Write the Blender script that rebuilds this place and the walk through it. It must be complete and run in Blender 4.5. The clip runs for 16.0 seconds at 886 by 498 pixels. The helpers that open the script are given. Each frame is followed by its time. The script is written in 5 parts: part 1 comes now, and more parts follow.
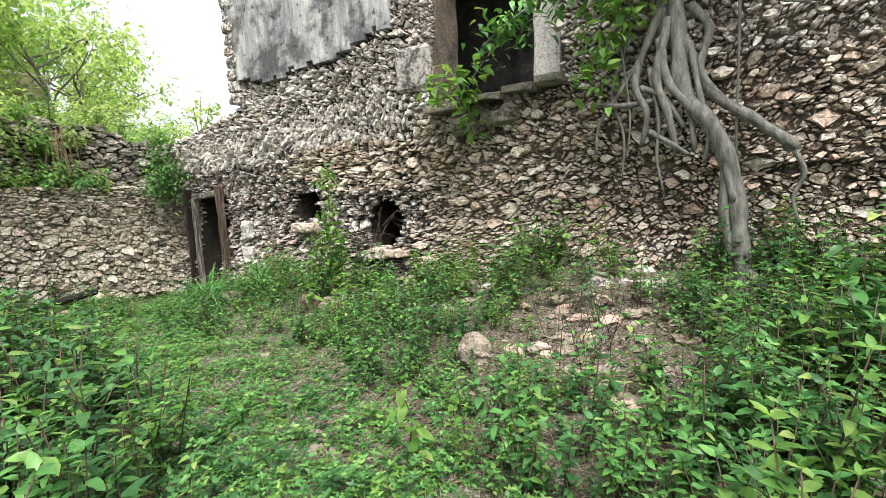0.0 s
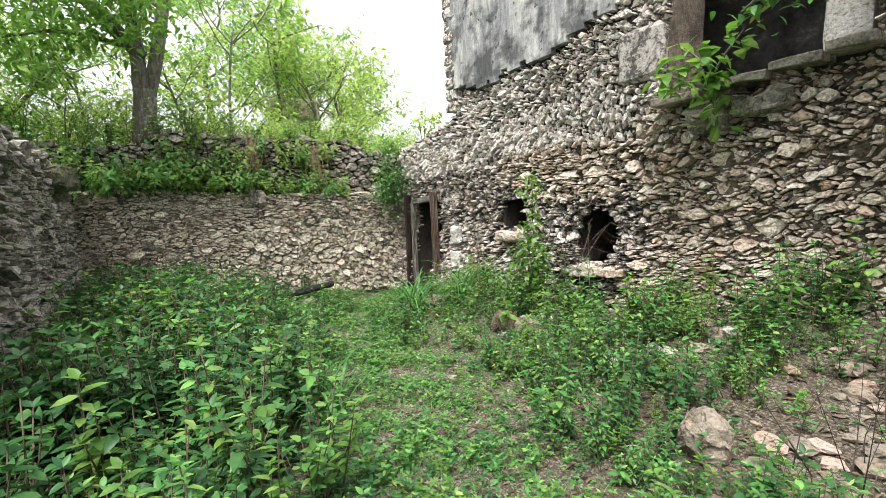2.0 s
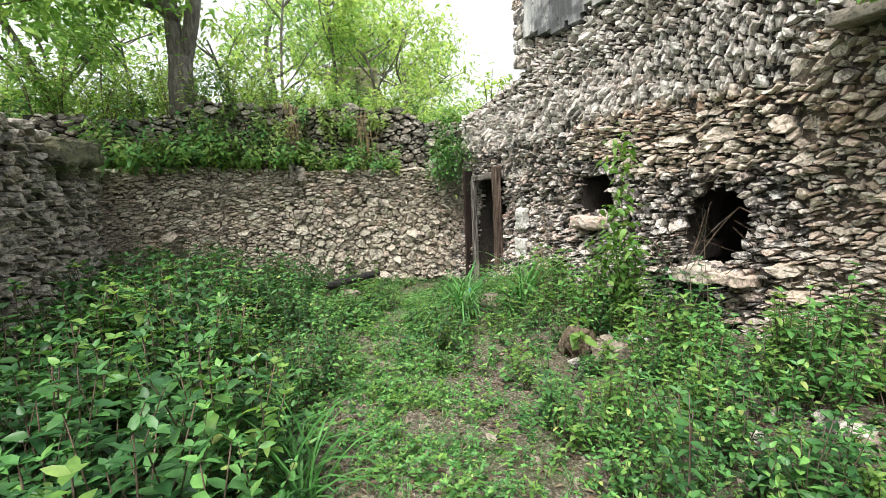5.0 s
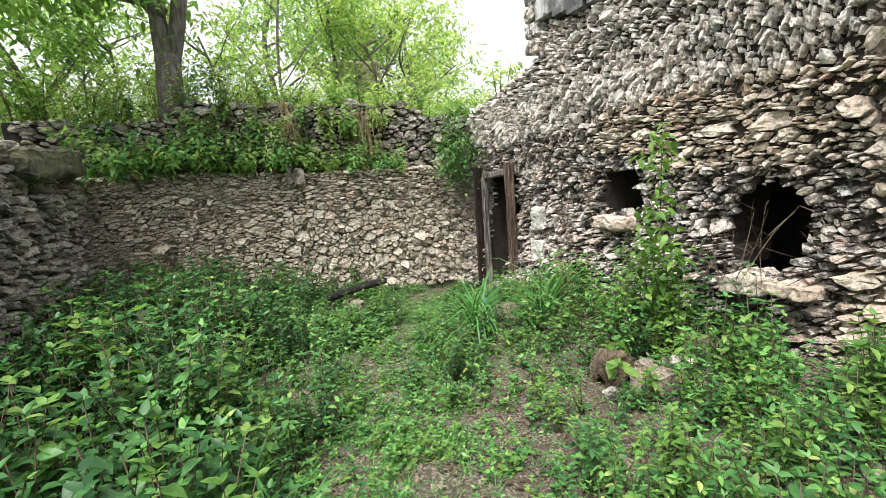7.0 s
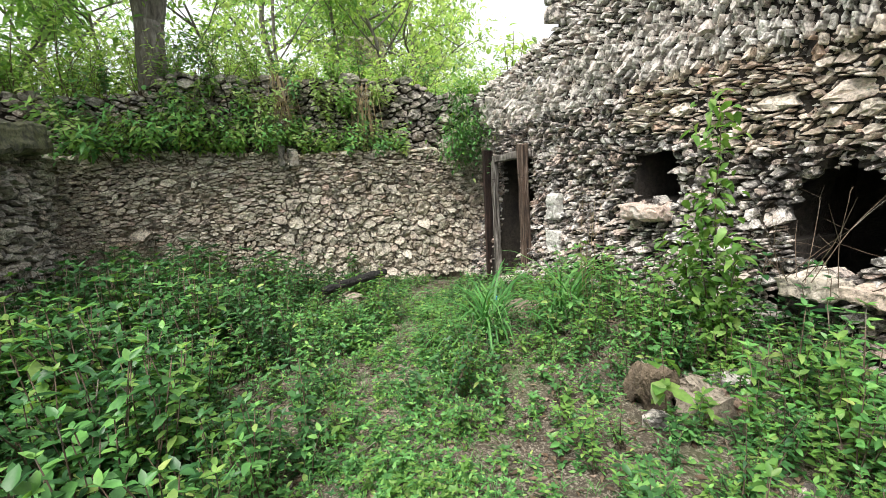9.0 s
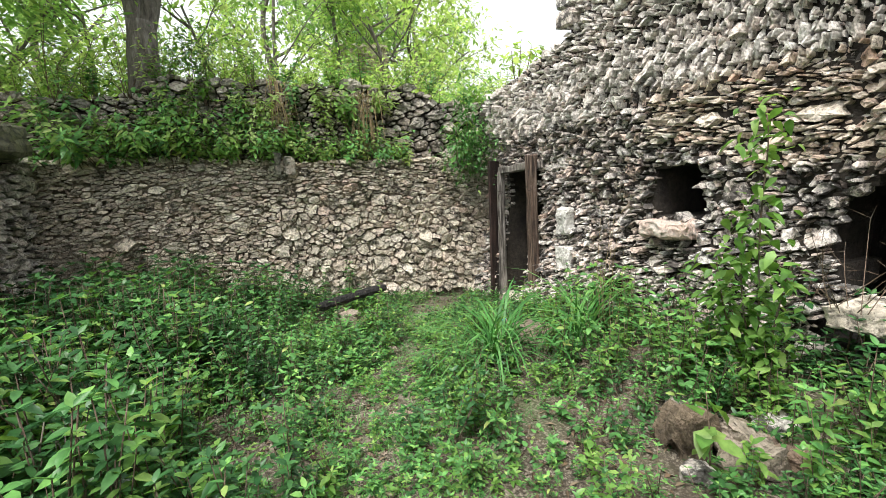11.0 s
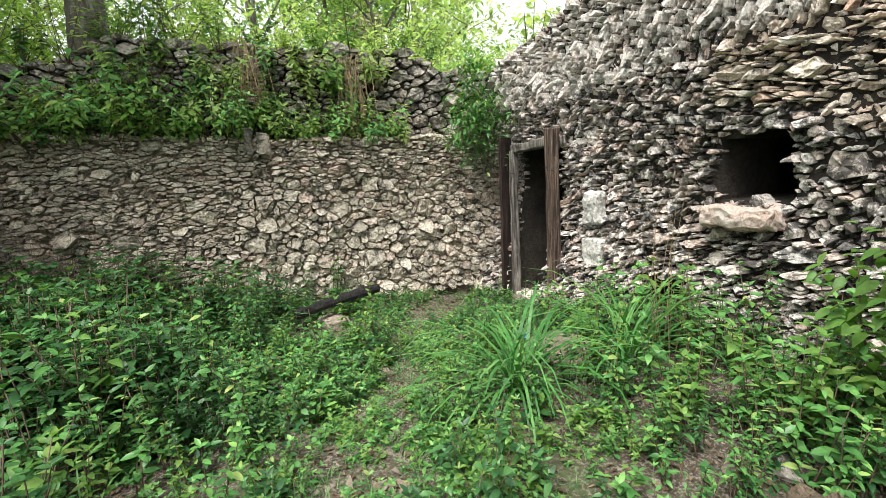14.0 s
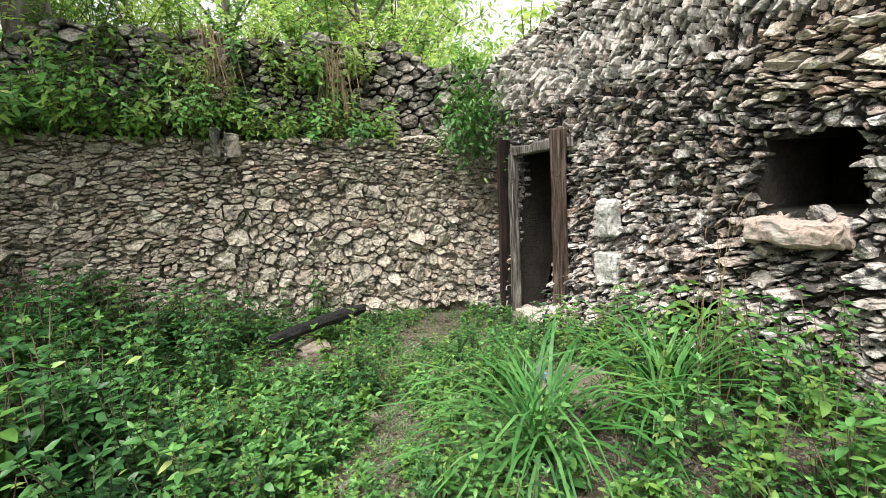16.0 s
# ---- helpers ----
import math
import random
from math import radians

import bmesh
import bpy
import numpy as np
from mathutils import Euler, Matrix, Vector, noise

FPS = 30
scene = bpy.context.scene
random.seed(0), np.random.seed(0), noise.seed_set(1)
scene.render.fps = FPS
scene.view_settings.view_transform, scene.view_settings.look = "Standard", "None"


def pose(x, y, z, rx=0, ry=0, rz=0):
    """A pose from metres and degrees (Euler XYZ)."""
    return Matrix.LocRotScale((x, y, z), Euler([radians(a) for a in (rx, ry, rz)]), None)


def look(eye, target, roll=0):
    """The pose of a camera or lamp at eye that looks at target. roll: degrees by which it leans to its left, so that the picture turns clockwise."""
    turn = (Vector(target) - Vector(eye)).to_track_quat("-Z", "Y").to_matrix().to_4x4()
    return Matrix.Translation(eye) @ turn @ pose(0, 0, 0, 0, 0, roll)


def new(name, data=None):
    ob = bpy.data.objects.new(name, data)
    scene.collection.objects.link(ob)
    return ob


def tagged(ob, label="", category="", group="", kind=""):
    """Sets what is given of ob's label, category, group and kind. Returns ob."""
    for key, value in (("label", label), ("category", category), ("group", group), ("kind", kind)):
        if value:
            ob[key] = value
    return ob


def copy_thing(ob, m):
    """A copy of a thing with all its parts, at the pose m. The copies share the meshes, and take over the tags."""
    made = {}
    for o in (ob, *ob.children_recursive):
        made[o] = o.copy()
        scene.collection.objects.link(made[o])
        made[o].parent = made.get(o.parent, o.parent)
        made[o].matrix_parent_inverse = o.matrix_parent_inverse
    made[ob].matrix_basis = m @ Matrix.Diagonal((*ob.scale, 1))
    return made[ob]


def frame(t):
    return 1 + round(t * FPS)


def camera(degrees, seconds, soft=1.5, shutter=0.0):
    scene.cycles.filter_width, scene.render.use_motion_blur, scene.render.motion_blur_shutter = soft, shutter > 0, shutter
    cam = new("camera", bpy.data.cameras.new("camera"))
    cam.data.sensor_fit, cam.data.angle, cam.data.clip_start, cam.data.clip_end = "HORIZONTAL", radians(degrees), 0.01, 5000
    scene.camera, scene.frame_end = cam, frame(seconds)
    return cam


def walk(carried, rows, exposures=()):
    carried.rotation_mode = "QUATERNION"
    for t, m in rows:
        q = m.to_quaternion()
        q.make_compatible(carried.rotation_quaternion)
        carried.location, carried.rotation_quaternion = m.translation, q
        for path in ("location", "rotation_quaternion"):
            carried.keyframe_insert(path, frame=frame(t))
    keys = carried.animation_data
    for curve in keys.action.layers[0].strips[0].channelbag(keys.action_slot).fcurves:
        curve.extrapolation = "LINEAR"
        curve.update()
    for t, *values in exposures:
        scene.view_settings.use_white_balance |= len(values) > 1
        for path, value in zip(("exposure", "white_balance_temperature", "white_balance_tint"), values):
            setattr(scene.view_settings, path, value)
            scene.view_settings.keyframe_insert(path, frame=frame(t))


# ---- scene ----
import collections

cam = camera(88.0, 16.0, soft=0.45)
PATH = [
    (0, (-0.08, -0.005, 1.4), (-1.092, 1.706, 1.176), -3.3),
    (0.5, (-0.166, 0.249, 1.443), (-1.537, 1.7, 1.32), -3.5),
    (1, (-0.212, 0.416, 1.519), (-1.772, 1.662, 1.407), -2.8),
    (1.5, (-0.275, 0.458, 1.553), (-1.902, 1.608, 1.381), -4.2),
    (2, (-0.422, 0.599, 1.55), (-2.09, 1.687, 1.369), -2.7),
    (2.5, (-0.606, 0.775, 1.602), (-2.352, 1.741, 1.462), -2.8),
    (3, (-0.707, 0.89, 1.609), (-2.465, 1.824, 1.422), -3.1),
    (3.5, (-0.895, 1.135, 1.565), (-2.668, 2.038, 1.362), -3.5),
    (4, (-1.045, 1.313, 1.567), (-2.849, 2.155, 1.376), -3.6),
    (4.5, (-1.254, 1.477, 1.546), (-3.057, 2.306, 1.301), -3.1),
    (4.7, (-1.392, 1.555, 1.54), (-3.208, 2.357, 1.293), -2.8),
    (6.8, (-2.06, 1.86, 1.651), (-3.884, 2.614, 1.328), -3.4),
    (7, (-2.124, 1.891, 1.648), (-3.958, 2.636, 1.362), -4.4),
    (7.5, (-2.219, 1.936, 1.644), (-4.069, 2.641, 1.357), -4.4),
    (8, (-2.238, 1.991, 1.661), (-4.065, 2.751, 1.367), -3.4),
    (8.5, (-2.399, 2.033, 1.617), (-4.212, 2.812, 1.29), -2.6),
    (9, (-2.75, 2.112, 1.586), (-4.584, 2.836, 1.248), -3.8),
    (9.5, (-2.962, 2.15, 1.611), (-4.782, 2.924, 1.319), -3.3),
    (10, (-3.019, 2.152, 1.614), (-4.832, 2.943, 1.314), -2.3),
    (10.2, (-3.031, 2.135, 1.606), (-4.853, 2.904, 1.312), -2.5),
    (12.3, (-3.383, 2.435, 1.587), (-5.233, 3.139, 1.303), -3.5),
    (12.5, (-3.416, 2.464, 1.597), (-5.274, 3.152, 1.322), -3.9),
    (13, (-3.49, 2.502, 1.577), (-5.352, 3.17, 1.284), -4.1),
    (13.5, (-3.72, 2.533, 1.514), (-5.583, 3.184, 1.192), -4.4),
    (14, (-4.141, 2.598, 1.498), (-5.976, 3.314, 1.153), -3.4),
    (14.5, (-4.297, 2.618, 1.536), (-6.103, 3.428, 1.25), -2.4),
    (15, (-4.378, 2.653, 1.517), (-6.175, 3.484, 1.238), -2.5),
    (15.5, (-4.589, 2.706, 1.497), (-6.396, 3.506, 1.184), -3.1),
    (16, (-4.778, 2.752, 1.508), (-6.591, 3.529, 1.179), -3.3),
]
walk(cam, [(t, look(eye, target, roll)) for t, eye, target, roll in PATH])

# ---- world, sun, exposure ----
world = bpy.data.worlds.new("overcast_sky")
scene.world = world
world.use_nodes = True
wn, wl = world.node_tree.nodes, world.node_tree.links
sky = wn.new("ShaderNodeTexSky")
sky.sky_type, sky.sun_disc = "NISHITA", False
sky.sun_elevation, sky.sun_rotation = radians(62), radians(120)
sky.air_density, sky.dust_density = 1.0, 4.0
cloud = wn.new("ShaderNodeMixRGB")
cloud.inputs[0].default_value = 0.85
cloud.inputs[2].default_value = (9.6, 9.9, 10.2, 1)
wl.new(sky.outputs[0], cloud.inputs[1])
wl.new(cloud.outputs[0], wn["Background"].inputs[0])
wn["Background"].inputs[1].default_value = 0.08
sun = new("sun", bpy.data.lights.new("sun", "SUN"))
sun.data.energy, sun.data.angle, sun.data.color = 3.3, radians(38), (1.0, 0.97, 0.92)
sun.matrix_world = look((0, 0, 20), (-3.4, 4.2, 10))
scene.view_settings.exposure = 0.93


# ---- mesh helpers ----
def lerp(v, a, b):
    return max(0.0, min(1.0, (v - a) / (b - a)))


class Mesh:
    """Triangles gathered as arrays and turned into one mesh."""

    def __init__(self):
        self.v, self.t, self.n = [], [], 0

    def add(self, v, t):
        v = np.asarray(v, float).reshape(-1, 3)
        self.v.append(v)
        self.t.append(np.asarray(t, np.int64).reshape(-1, 3) + self.n)
        self.n += len(v)

    def data(self, name, mat, smooth=False):
        me = bpy.data.meshes.new(name)
        v, t = np.concatenate(self.v), np.concatenate(self.t)
        me.vertices.add(len(v))
        me.vertices.foreach_set("co", v.astype(np.float32).ravel())
        me.loops.add(len(t) * 3)
        me.loops.foreach_set("vertex_index", t.astype(np.int32).ravel())
        me.polygons.add(len(t))
        me.polygons.foreach_set("loop_start", np.arange(0, len(t) * 3, 3, dtype=np.int32))
        me.polygons.foreach_set("use_smooth", np.full(len(t), smooth))
        me.update(calc_edges=True)
        me.validate()
        me.materials.append(mat)
        return me


def part(name, shape, mat, parent=None, label="", smooth=False):
    ob = new(name, shape.data(name, mat, smooth))
    if parent is not None:
        ob.parent = parent
    if label:
        tagged(ob, label)
    return ob


def empty(name, m=None):
    ob = new(name)
    ob.empty_display_size = 0.2
    if m is not None:
        ob.matrix_world = m
    return ob


def quad(shape, a, b, c, d):
    shape.add([a, b, c, d], [(0, 1, 2), (0, 2, 3)])


def block(shape, lo, hi, m=None, rough=0.0, seed=0, cuts=1):
    """A block with cut and worn faces, in a pose."""
    bm = bmesh.new()
    bmesh.ops.create_cube(bm, size=1)
    s, c = [h - l for l, h in zip(lo, hi)], [(h + l) / 2 for l, h in zip(lo, hi)]
    bmesh.ops.scale(bm, vec=s, verts=bm.verts)
    bmesh.ops.bevel(bm, geom=bm.edges[:], offset=min(s) * 0.1, segments=1, affect="EDGES")
    if cuts > 1:
        bmesh.ops.subdivide_edges(bm, edges=bm.edges[:], cuts=cuts - 1, use_grid_fill=True)
    bmesh.ops.triangulate(bm, faces=bm.faces[:])
    m = m or Matrix()
    vs = []
    for v in bm.verts:
        p = v.co + Vector(c)
        if rough:
            p = p + rough * noise.noise_vector(p * 6 + Vector((seed, 0, 0))) + 0.4 * rough * noise.noise_vector(p * 17)
        vs.append(tuple(m @ p))
    bm.verts.index_update()
    shape.add(vs, [[v.index for v in f.verts] for f in bm.faces])
    bm.free()


def tube(shape, pts, radii, sides=7, wob=0.0):
    """A tapered, closed tube along points."""
    pts = np.asarray(pts, float)
    n = len(pts)
    tang = np.gradient(pts, axis=0)
    tang /= np.linalg.norm(tang, axis=1)[:, None] + 1e-9
    ref = np.array([0.0, 0.0, 1.0]) if abs(tang[:, 2]).mean() < 0.8 else np.array([1.0, 0.0, 0.0])
    a = np.cross(tang, ref)
    a /= np.linalg.norm(a, axis=1)[:, None] + 1e-9
    b = np.cross(tang, a)
    ang = np.linspace(0, 2 * math.pi, sides, endpoint=False)
    r = np.asarray(radii, float)[:, None] * (1 + wob * np.random.uniform(-1, 1, (n, sides)))
    ring = pts[:, None] + r[..., None] * (np.cos(ang)[None, :, None] * a[:, None] + np.sin(ang)[None, :, None] * b[:, None])
    v = np.concatenate([ring.reshape(-1, 3), pts[:1], pts[-1:]])
    t = []
    for i in range(n - 1):
        for j in range(sides):
            p, q = i * sides + j, i * sides + (j + 1) % sides
            t += [(p, q, q + sides), (p, q + sides, p + sides)]
    for j in range(sides):
        t += [(n * sides, (j + 1) % sides, j), (n * sides + 1, (n - 1) * sides + j, (n - 1) * sides + (j + 1) % sides)]
    shape.add(v, t)


def bend(pts, steps=5):
    """A smooth line through points."""
    pts = [np.array(p, float) for p in pts]
    ext = [2 * pts[0] - pts[1]] + pts + [2 * pts[-1] - pts[-2]]
    out = []
    for i in range(1, len(ext) - 2):
        p0, p1, p2, p3 = ext[i - 1:i + 3]
        for k in range(steps):
            s = k / steps
            out.append(0.5 * (2 * p1 + (p2 - p0) * s + (2 * p0 - 5 * p1 + 4 * p2 - p3) * s * s + (3 * p1 - p0 - 3 * p2 + p3) * s ** 3))
    return np.array(out + [pts[-1]])


LEAF_S = np.array([0, .3, .3, .3, .68, .68, .68, 1.0])
LEAF_T = np.array([0, -.46, 0, .46, -.36, 0, .36, 0])
LEAF_F = np.array([(0, 1, 2), (0, 2, 3), (1, 4, 5), (1, 5, 2), (2, 5, 6), (2, 6, 3), (4, 7, 5), (5, 7, 6)])
SMALL_S, SMALL_T = np.array([0, .45, .45, .45, 1.0]), np.array([0, -.4, 0, .4, 0])
SMALL_F = np.array([(0, 1, 2), (0, 2, 3), (1, 4, 2), (2, 4, 3)])


def leaves(shape, base, way, length, width, droop=0.3, fold=0.25, small=False):
    """Many leaves: bases and directions as rows, lengths and widths as columns."""
    base, way = np.asarray(base, float), np.asarray(way, float)
    n = len(base)
    s, tt, f = (SMALL_S, SMALL_T, SMALL_F) if small else (LEAF_S, LEAF_T, LEAF_F)
    way = way / (np.linalg.norm(way, axis=1)[:, None] + 1e-9)
    side = np.cross(way, np.array([0, 0, 1.0]) + np.random.normal(0, .25, (n, 3)))
    side /= np.linalg.norm(side, axis=1)[:, None] + 1e-9
    up = np.cross(side, way)
    length, width = np.broadcast_to(length, n)[:, None], np.broadcast_to(width, n)[:, None]
    dr, fo = np.broadcast_to(droop, n)[:, None], np.broadcast_to(fold, n)[:, None]
    h = fo * np.abs(tt)[None] * width - dr * (s ** 2)[None] * length
    v = (base[:, None] + way[:, None] * (s[None] * length)[..., None] + side[:, None] * (tt[None] * width)[..., None] + up[:, None] * h[..., None])
    t = f[None] + (np.arange(n) * len(s))[:, None, None]
    shape.add(v.reshape(-1, 3), t.reshape(-1, 3))


def blades(shape, base, way, length, width, arch=0.9):
    """Grass blades that rise and arch over."""
    base, way = np.asarray(base, float), np.asarray(way, float)
    n, k = len(base), 6
    side = np.stack([-way[:, 1], way[:, 0], 0 * way[:, 0]], 1)
    side /= np.linalg.norm(side, axis=1)[:, None] + 1e-9
    out = np.stack([way[:, 0], way[:, 1], 0 * way[:, 0]], 1)
    out /= np.linalg.norm(out, axis=1)[:, None] + 1e-9
    length, width, arch = np.broadcast_to(length, n), np.broadcast_to(width, n), np.broadcast_to(arch, n)
    start = np.arctan2(way[:, 2], np.hypot(way[:, 0], way[:, 1]))
    p, rows = base.copy(), []
    for i in range(k):
        s = i / (k - 1)
        w = width * (0.75 + s) * (1 - s) ** 0.6 * 0.7 + 0.0008
        rows += [p - side * w[:, None] / 2, p + side * w[:, None] / 2]
        e = start - arch * 2.0 * s ** 1.3
        p = p + (out * np.cos(e)[:, None] + np.array([0, 0, 1.0]) * np.sin(e)[:, None]) * (length / (k - 1))[:, None]
    v = np.stack(rows, 1)
    f = []
    for i in range(k - 1):
        f += [(2 * i, 2 * i + 1, 2 * i + 3), (2 * i, 2 * i + 3, 2 * i + 2)]
    t = np.array(f)[None] + (np.arange(n) * 2 * k)[:, None, None]
    shape.add(v.reshape(-1, 3), t.reshape(-1, 3))


def turn_z(a):
    c, s = math.cos(a), math.sin(a)
    return np.array([[c, -s, 0], [s, c, 0], [0, 0, 1.0]])


def merge(target, source, place, angle, size, lean=(0, 0)):
    """A copy of the triangles of one shape, turned, sized and set down in another."""
    v, t = np.concatenate(source.v), np.concatenate(source.t)
    w = (v * size) @ turn_z(angle).T
    w[:, 0] += w[:, 2] * lean[0]
    w[:, 1] += w[:, 2] * lean[1]
    target.add(w + np.asarray(place, float), t)


# ---- materials ----
def material(name, rough=0.8, metal=0.0):
    m = bpy.data.materials.new(name)
    m.use_nodes = True
    b = m.node_tree.nodes["Principled BSDF"]
    b.inputs["Roughness"].default_value, b.inputs["Metallic"].default_value = rough, metal
    return m, m.node_tree.nodes, m.node_tree.links, b


def noise_node(n, l, scale, detail=6, rough=0.6, where=None):
    x = n.new("ShaderNodeTexNoise")
    x.inputs["Scale"].default_value, x.inputs["Detail"].default_value, x.inputs["Roughness"].default_value = scale, detail, rough
    l.new(where if where is not None else n.new("ShaderNodeNewGeometry").outputs["Position"], x.inputs["Vector"])
    return x.outputs["Fac"]


def ramp(n, l, fac, stops):
    r = n.new("ShaderNodeValToRGB")
    e = r.color_ramp.elements
    while len(e) < len(stops):
        e.new(0.5)
    for k, (p, c) in zip(e, stops):
        k.position, k.color = p, (*c, 1) if len(c) == 3 else c
    l.new(fac, r.inputs[0])
    return r.outputs[0]


def mix(n, l, a, b, fac, mode="MIX"):
    x = n.new("ShaderNodeMixRGB")
    x.blend_type = mode
    for sock, val in zip((x.inputs[1], x.inputs[2], x.inputs[0]), (a, b, fac)):
        if isinstance(val, (int, float)):
            sock.default_value = val
        elif isinstance(val, tuple):
            sock.default_value = (*val, 1)
        else:
            l.new(val, sock)
    return x.outputs[0]


def bump(n, l, b, height, strength, dist):
    x = n.new("ShaderNodeBump")
    x.inputs["Strength"].default_value, x.inputs["Distance"].default_value = strength, dist
    l.new(height, x.inputs["Height"])
    l.new(x.outputs[0], b.inputs["Normal"])


def piece_random(n, l):
    a, g, o = n.new("ShaderNodeMath"), n.new("ShaderNodeNewGeometry"), n.new("ShaderNodeObjectInfo")
    l.new(g.outputs["Random Per Island"], a.inputs[0])
    l.new(o.outputs["Random"], a.inputs[1])
    f = n.new("ShaderNodeMath")
    f.operation = "FRACT"
    l.new(a.outputs[0], f.inputs[0])
    return f.outputs[0]


def stone_material(name, tones, stain, stain_at=(0.5, 0.62), moss=0.0, rough=0.9):
    m, n, l, b = material(name, rough)
    col = ramp(n, l, piece_random(n, l), tones)
    grain = noise_node(n, l, 34, 8, 0.7)
    col = mix(n, l, col, ramp(n, l, grain, [(0.34, (0.2, 0.18, 0.165)), (0.46, (0.85, 0.84, 0.83)), (0.62, (1.25, 1.25, 1.25))]), 0.85, "MULTIPLY")
    veins = noise_node(n, l, 7, 5, 0.65)
    warm = noise_node(n, l, 2.3, 4, 0.6)
    col = mix(n, l, col, (0.46, 0.27, 0.15), mix(n, l, (0, 0, 0), (0.35, 0.35, 0.35), ramp(n, l, warm, [(0.58, (0, 0, 0)), (0.75, (1, 1, 1))])))
    dirt = noise_node(n, l, 5.5, 9, 0.75)
    col = mix(n, l, col, stain, ramp(n, l, dirt, [(stain_at[0], (0, 0, 0)), (stain_at[1], (0.85, 0.85, 0.85))]))
    if moss:
        mo = noise_node(n, l, 3.1, 7, 0.7)
        col = mix(n, l, col, (0.10, 0.13, 0.045), ramp(n, l, mo, [(0.56, (0, 0, 0)), (0.7, (moss, moss, moss))]))
    l.new(col, b.inputs["Base Color"])
    h = mix(n, l, grain, veins, 0.4)
    bump(n, l, b, h, 1.0, 0.05)
    return m


STONE = stone_material("weathered_limestone", [(0.0, (0.46, 0.43, 0.40)), (0.15, (0.72, 0.65, 0.59)), (0.4, (0.80, 0.77, 0.73)), (0.55, (0.62, 0.50, 0.43)), (0.75, (0.84, 0.82, 0.78)), (0.92, (0.74, 0.57, 0.48)), (1.0, (0.52, 0.48, 0.45))], (0.018, 0.017, 0.016), (0.475, 0.55))
FAR_STONE = stone_material("warm_limestone", [(0.0, (0.439, 0.403, 0.329)), (0.3, (0.805, 0.732, 0.610)), (0.6, (0.561, 0.476, 0.390)), (0.85, (0.854, 0.793, 0.683)), (1.0, (0.659, 0.512, 0.427))], (0.04, 0.037, 0.032), (0.53, 0.62))
LIME_STONE = stone_material("lime_coated_limestone", [(0.0, (0.506, 0.484, 0.451)), (0.3, (0.814, 0.770, 0.715)), (0.6, (0.638, 0.572, 0.517)), (0.85, (0.860, 0.847, 0.792)), (1.0, (0.660, 0.550, 0.484))], (0.04, 0.038, 0.035), (0.55, 0.65))
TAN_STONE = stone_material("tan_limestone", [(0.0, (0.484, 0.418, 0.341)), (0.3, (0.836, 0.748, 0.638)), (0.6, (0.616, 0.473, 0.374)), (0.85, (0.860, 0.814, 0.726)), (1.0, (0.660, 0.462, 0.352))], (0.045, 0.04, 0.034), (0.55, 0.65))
DARK_STONE = stone_material("lichen_dark_limestone", [(0.0, (0.24, 0.22, 0.19)), (0.5, (0.36, 0.33, 0.28)), (1.0, (0.30, 0.26, 0.21))], (0.04, 0.04, 0.038), (0.48, 0.62), 0.5)
SIDE_STONE = stone_material("grey_shaded_limestone", [(0.0, (0.332, 0.310, 0.277)), (0.4, (0.576, 0.531, 0.465)), (0.7, (0.421, 0.366, 0.310)), (1.0, (0.664, 0.620, 0.553))], (0.04, 0.04, 0.036), (0.47, 0.62), 0.4)
SLAB_STONE = stone_material("mossy_streaked_slab", [(0.0, (0.13, 0.135, 0.07)), (1.0, (0.20, 0.19, 0.12))], (0.05, 0.05, 0.04), (0.46, 0.58), 0.9)
PINK_STONE = stone_material("pinkish_limestone", [(0.0, (0.62, 0.42, 0.34)), (1.0, (0.66, 0.52, 0.45))], (0.52, 0.48, 0.43), (0.5, 0.62))
PALE_STONE = stone_material("pale_grey_block", [(0.0, (0.62, 0.61, 0.58)), (1.0, (0.66, 0.64, 0.6))], (0.3, 0.3, 0.28), (0.6, 0.75))


def mortar_material(name, a, b2, dark):
    m, n, l, b = material(name, 0.95)
    g = noise_node(n, l, 18, 9, 0.75)
    col = ramp(n, l, g, [(0.3, a), (0.7, b2)])
    d = noise_node(n, l, 2.0, 6, 0.6)
    col = mix(n, l, col, dark, ramp(n, l, d, [(0.45, (0, 0, 0)), (0.65, (0.9, 0.9, 0.9))]))
    l.new(col, b.inputs["Base Color"])
    chunk = noise_node(n, l, 42, 4, 0.6)
    bump(n, l, b, mix(n, l, g, chunk, 0.5), 1.0, 0.12)
    return m


TAN_MORTAR = mortar_material("brown_lime_mortar", (0.06, 0.048, 0.036), (0.34, 0.27, 0.20), (0.045, 0.036, 0.03))
# earth mortar taken near black: the shade of deep joints is in its colour
SHADED_MORTAR = mortar_material("crumbling_earth_mortar", (0.02, 0.017, 0.014), (0.10, 0.08, 0.062), (0.014, 0.012, 0.011))
FAR_MORTAR = mortar_material("sandy_lime_mortar", (0.11, 0.09, 0.065), (0.50, 0.42, 0.32), (0.08, 0.065, 0.05))


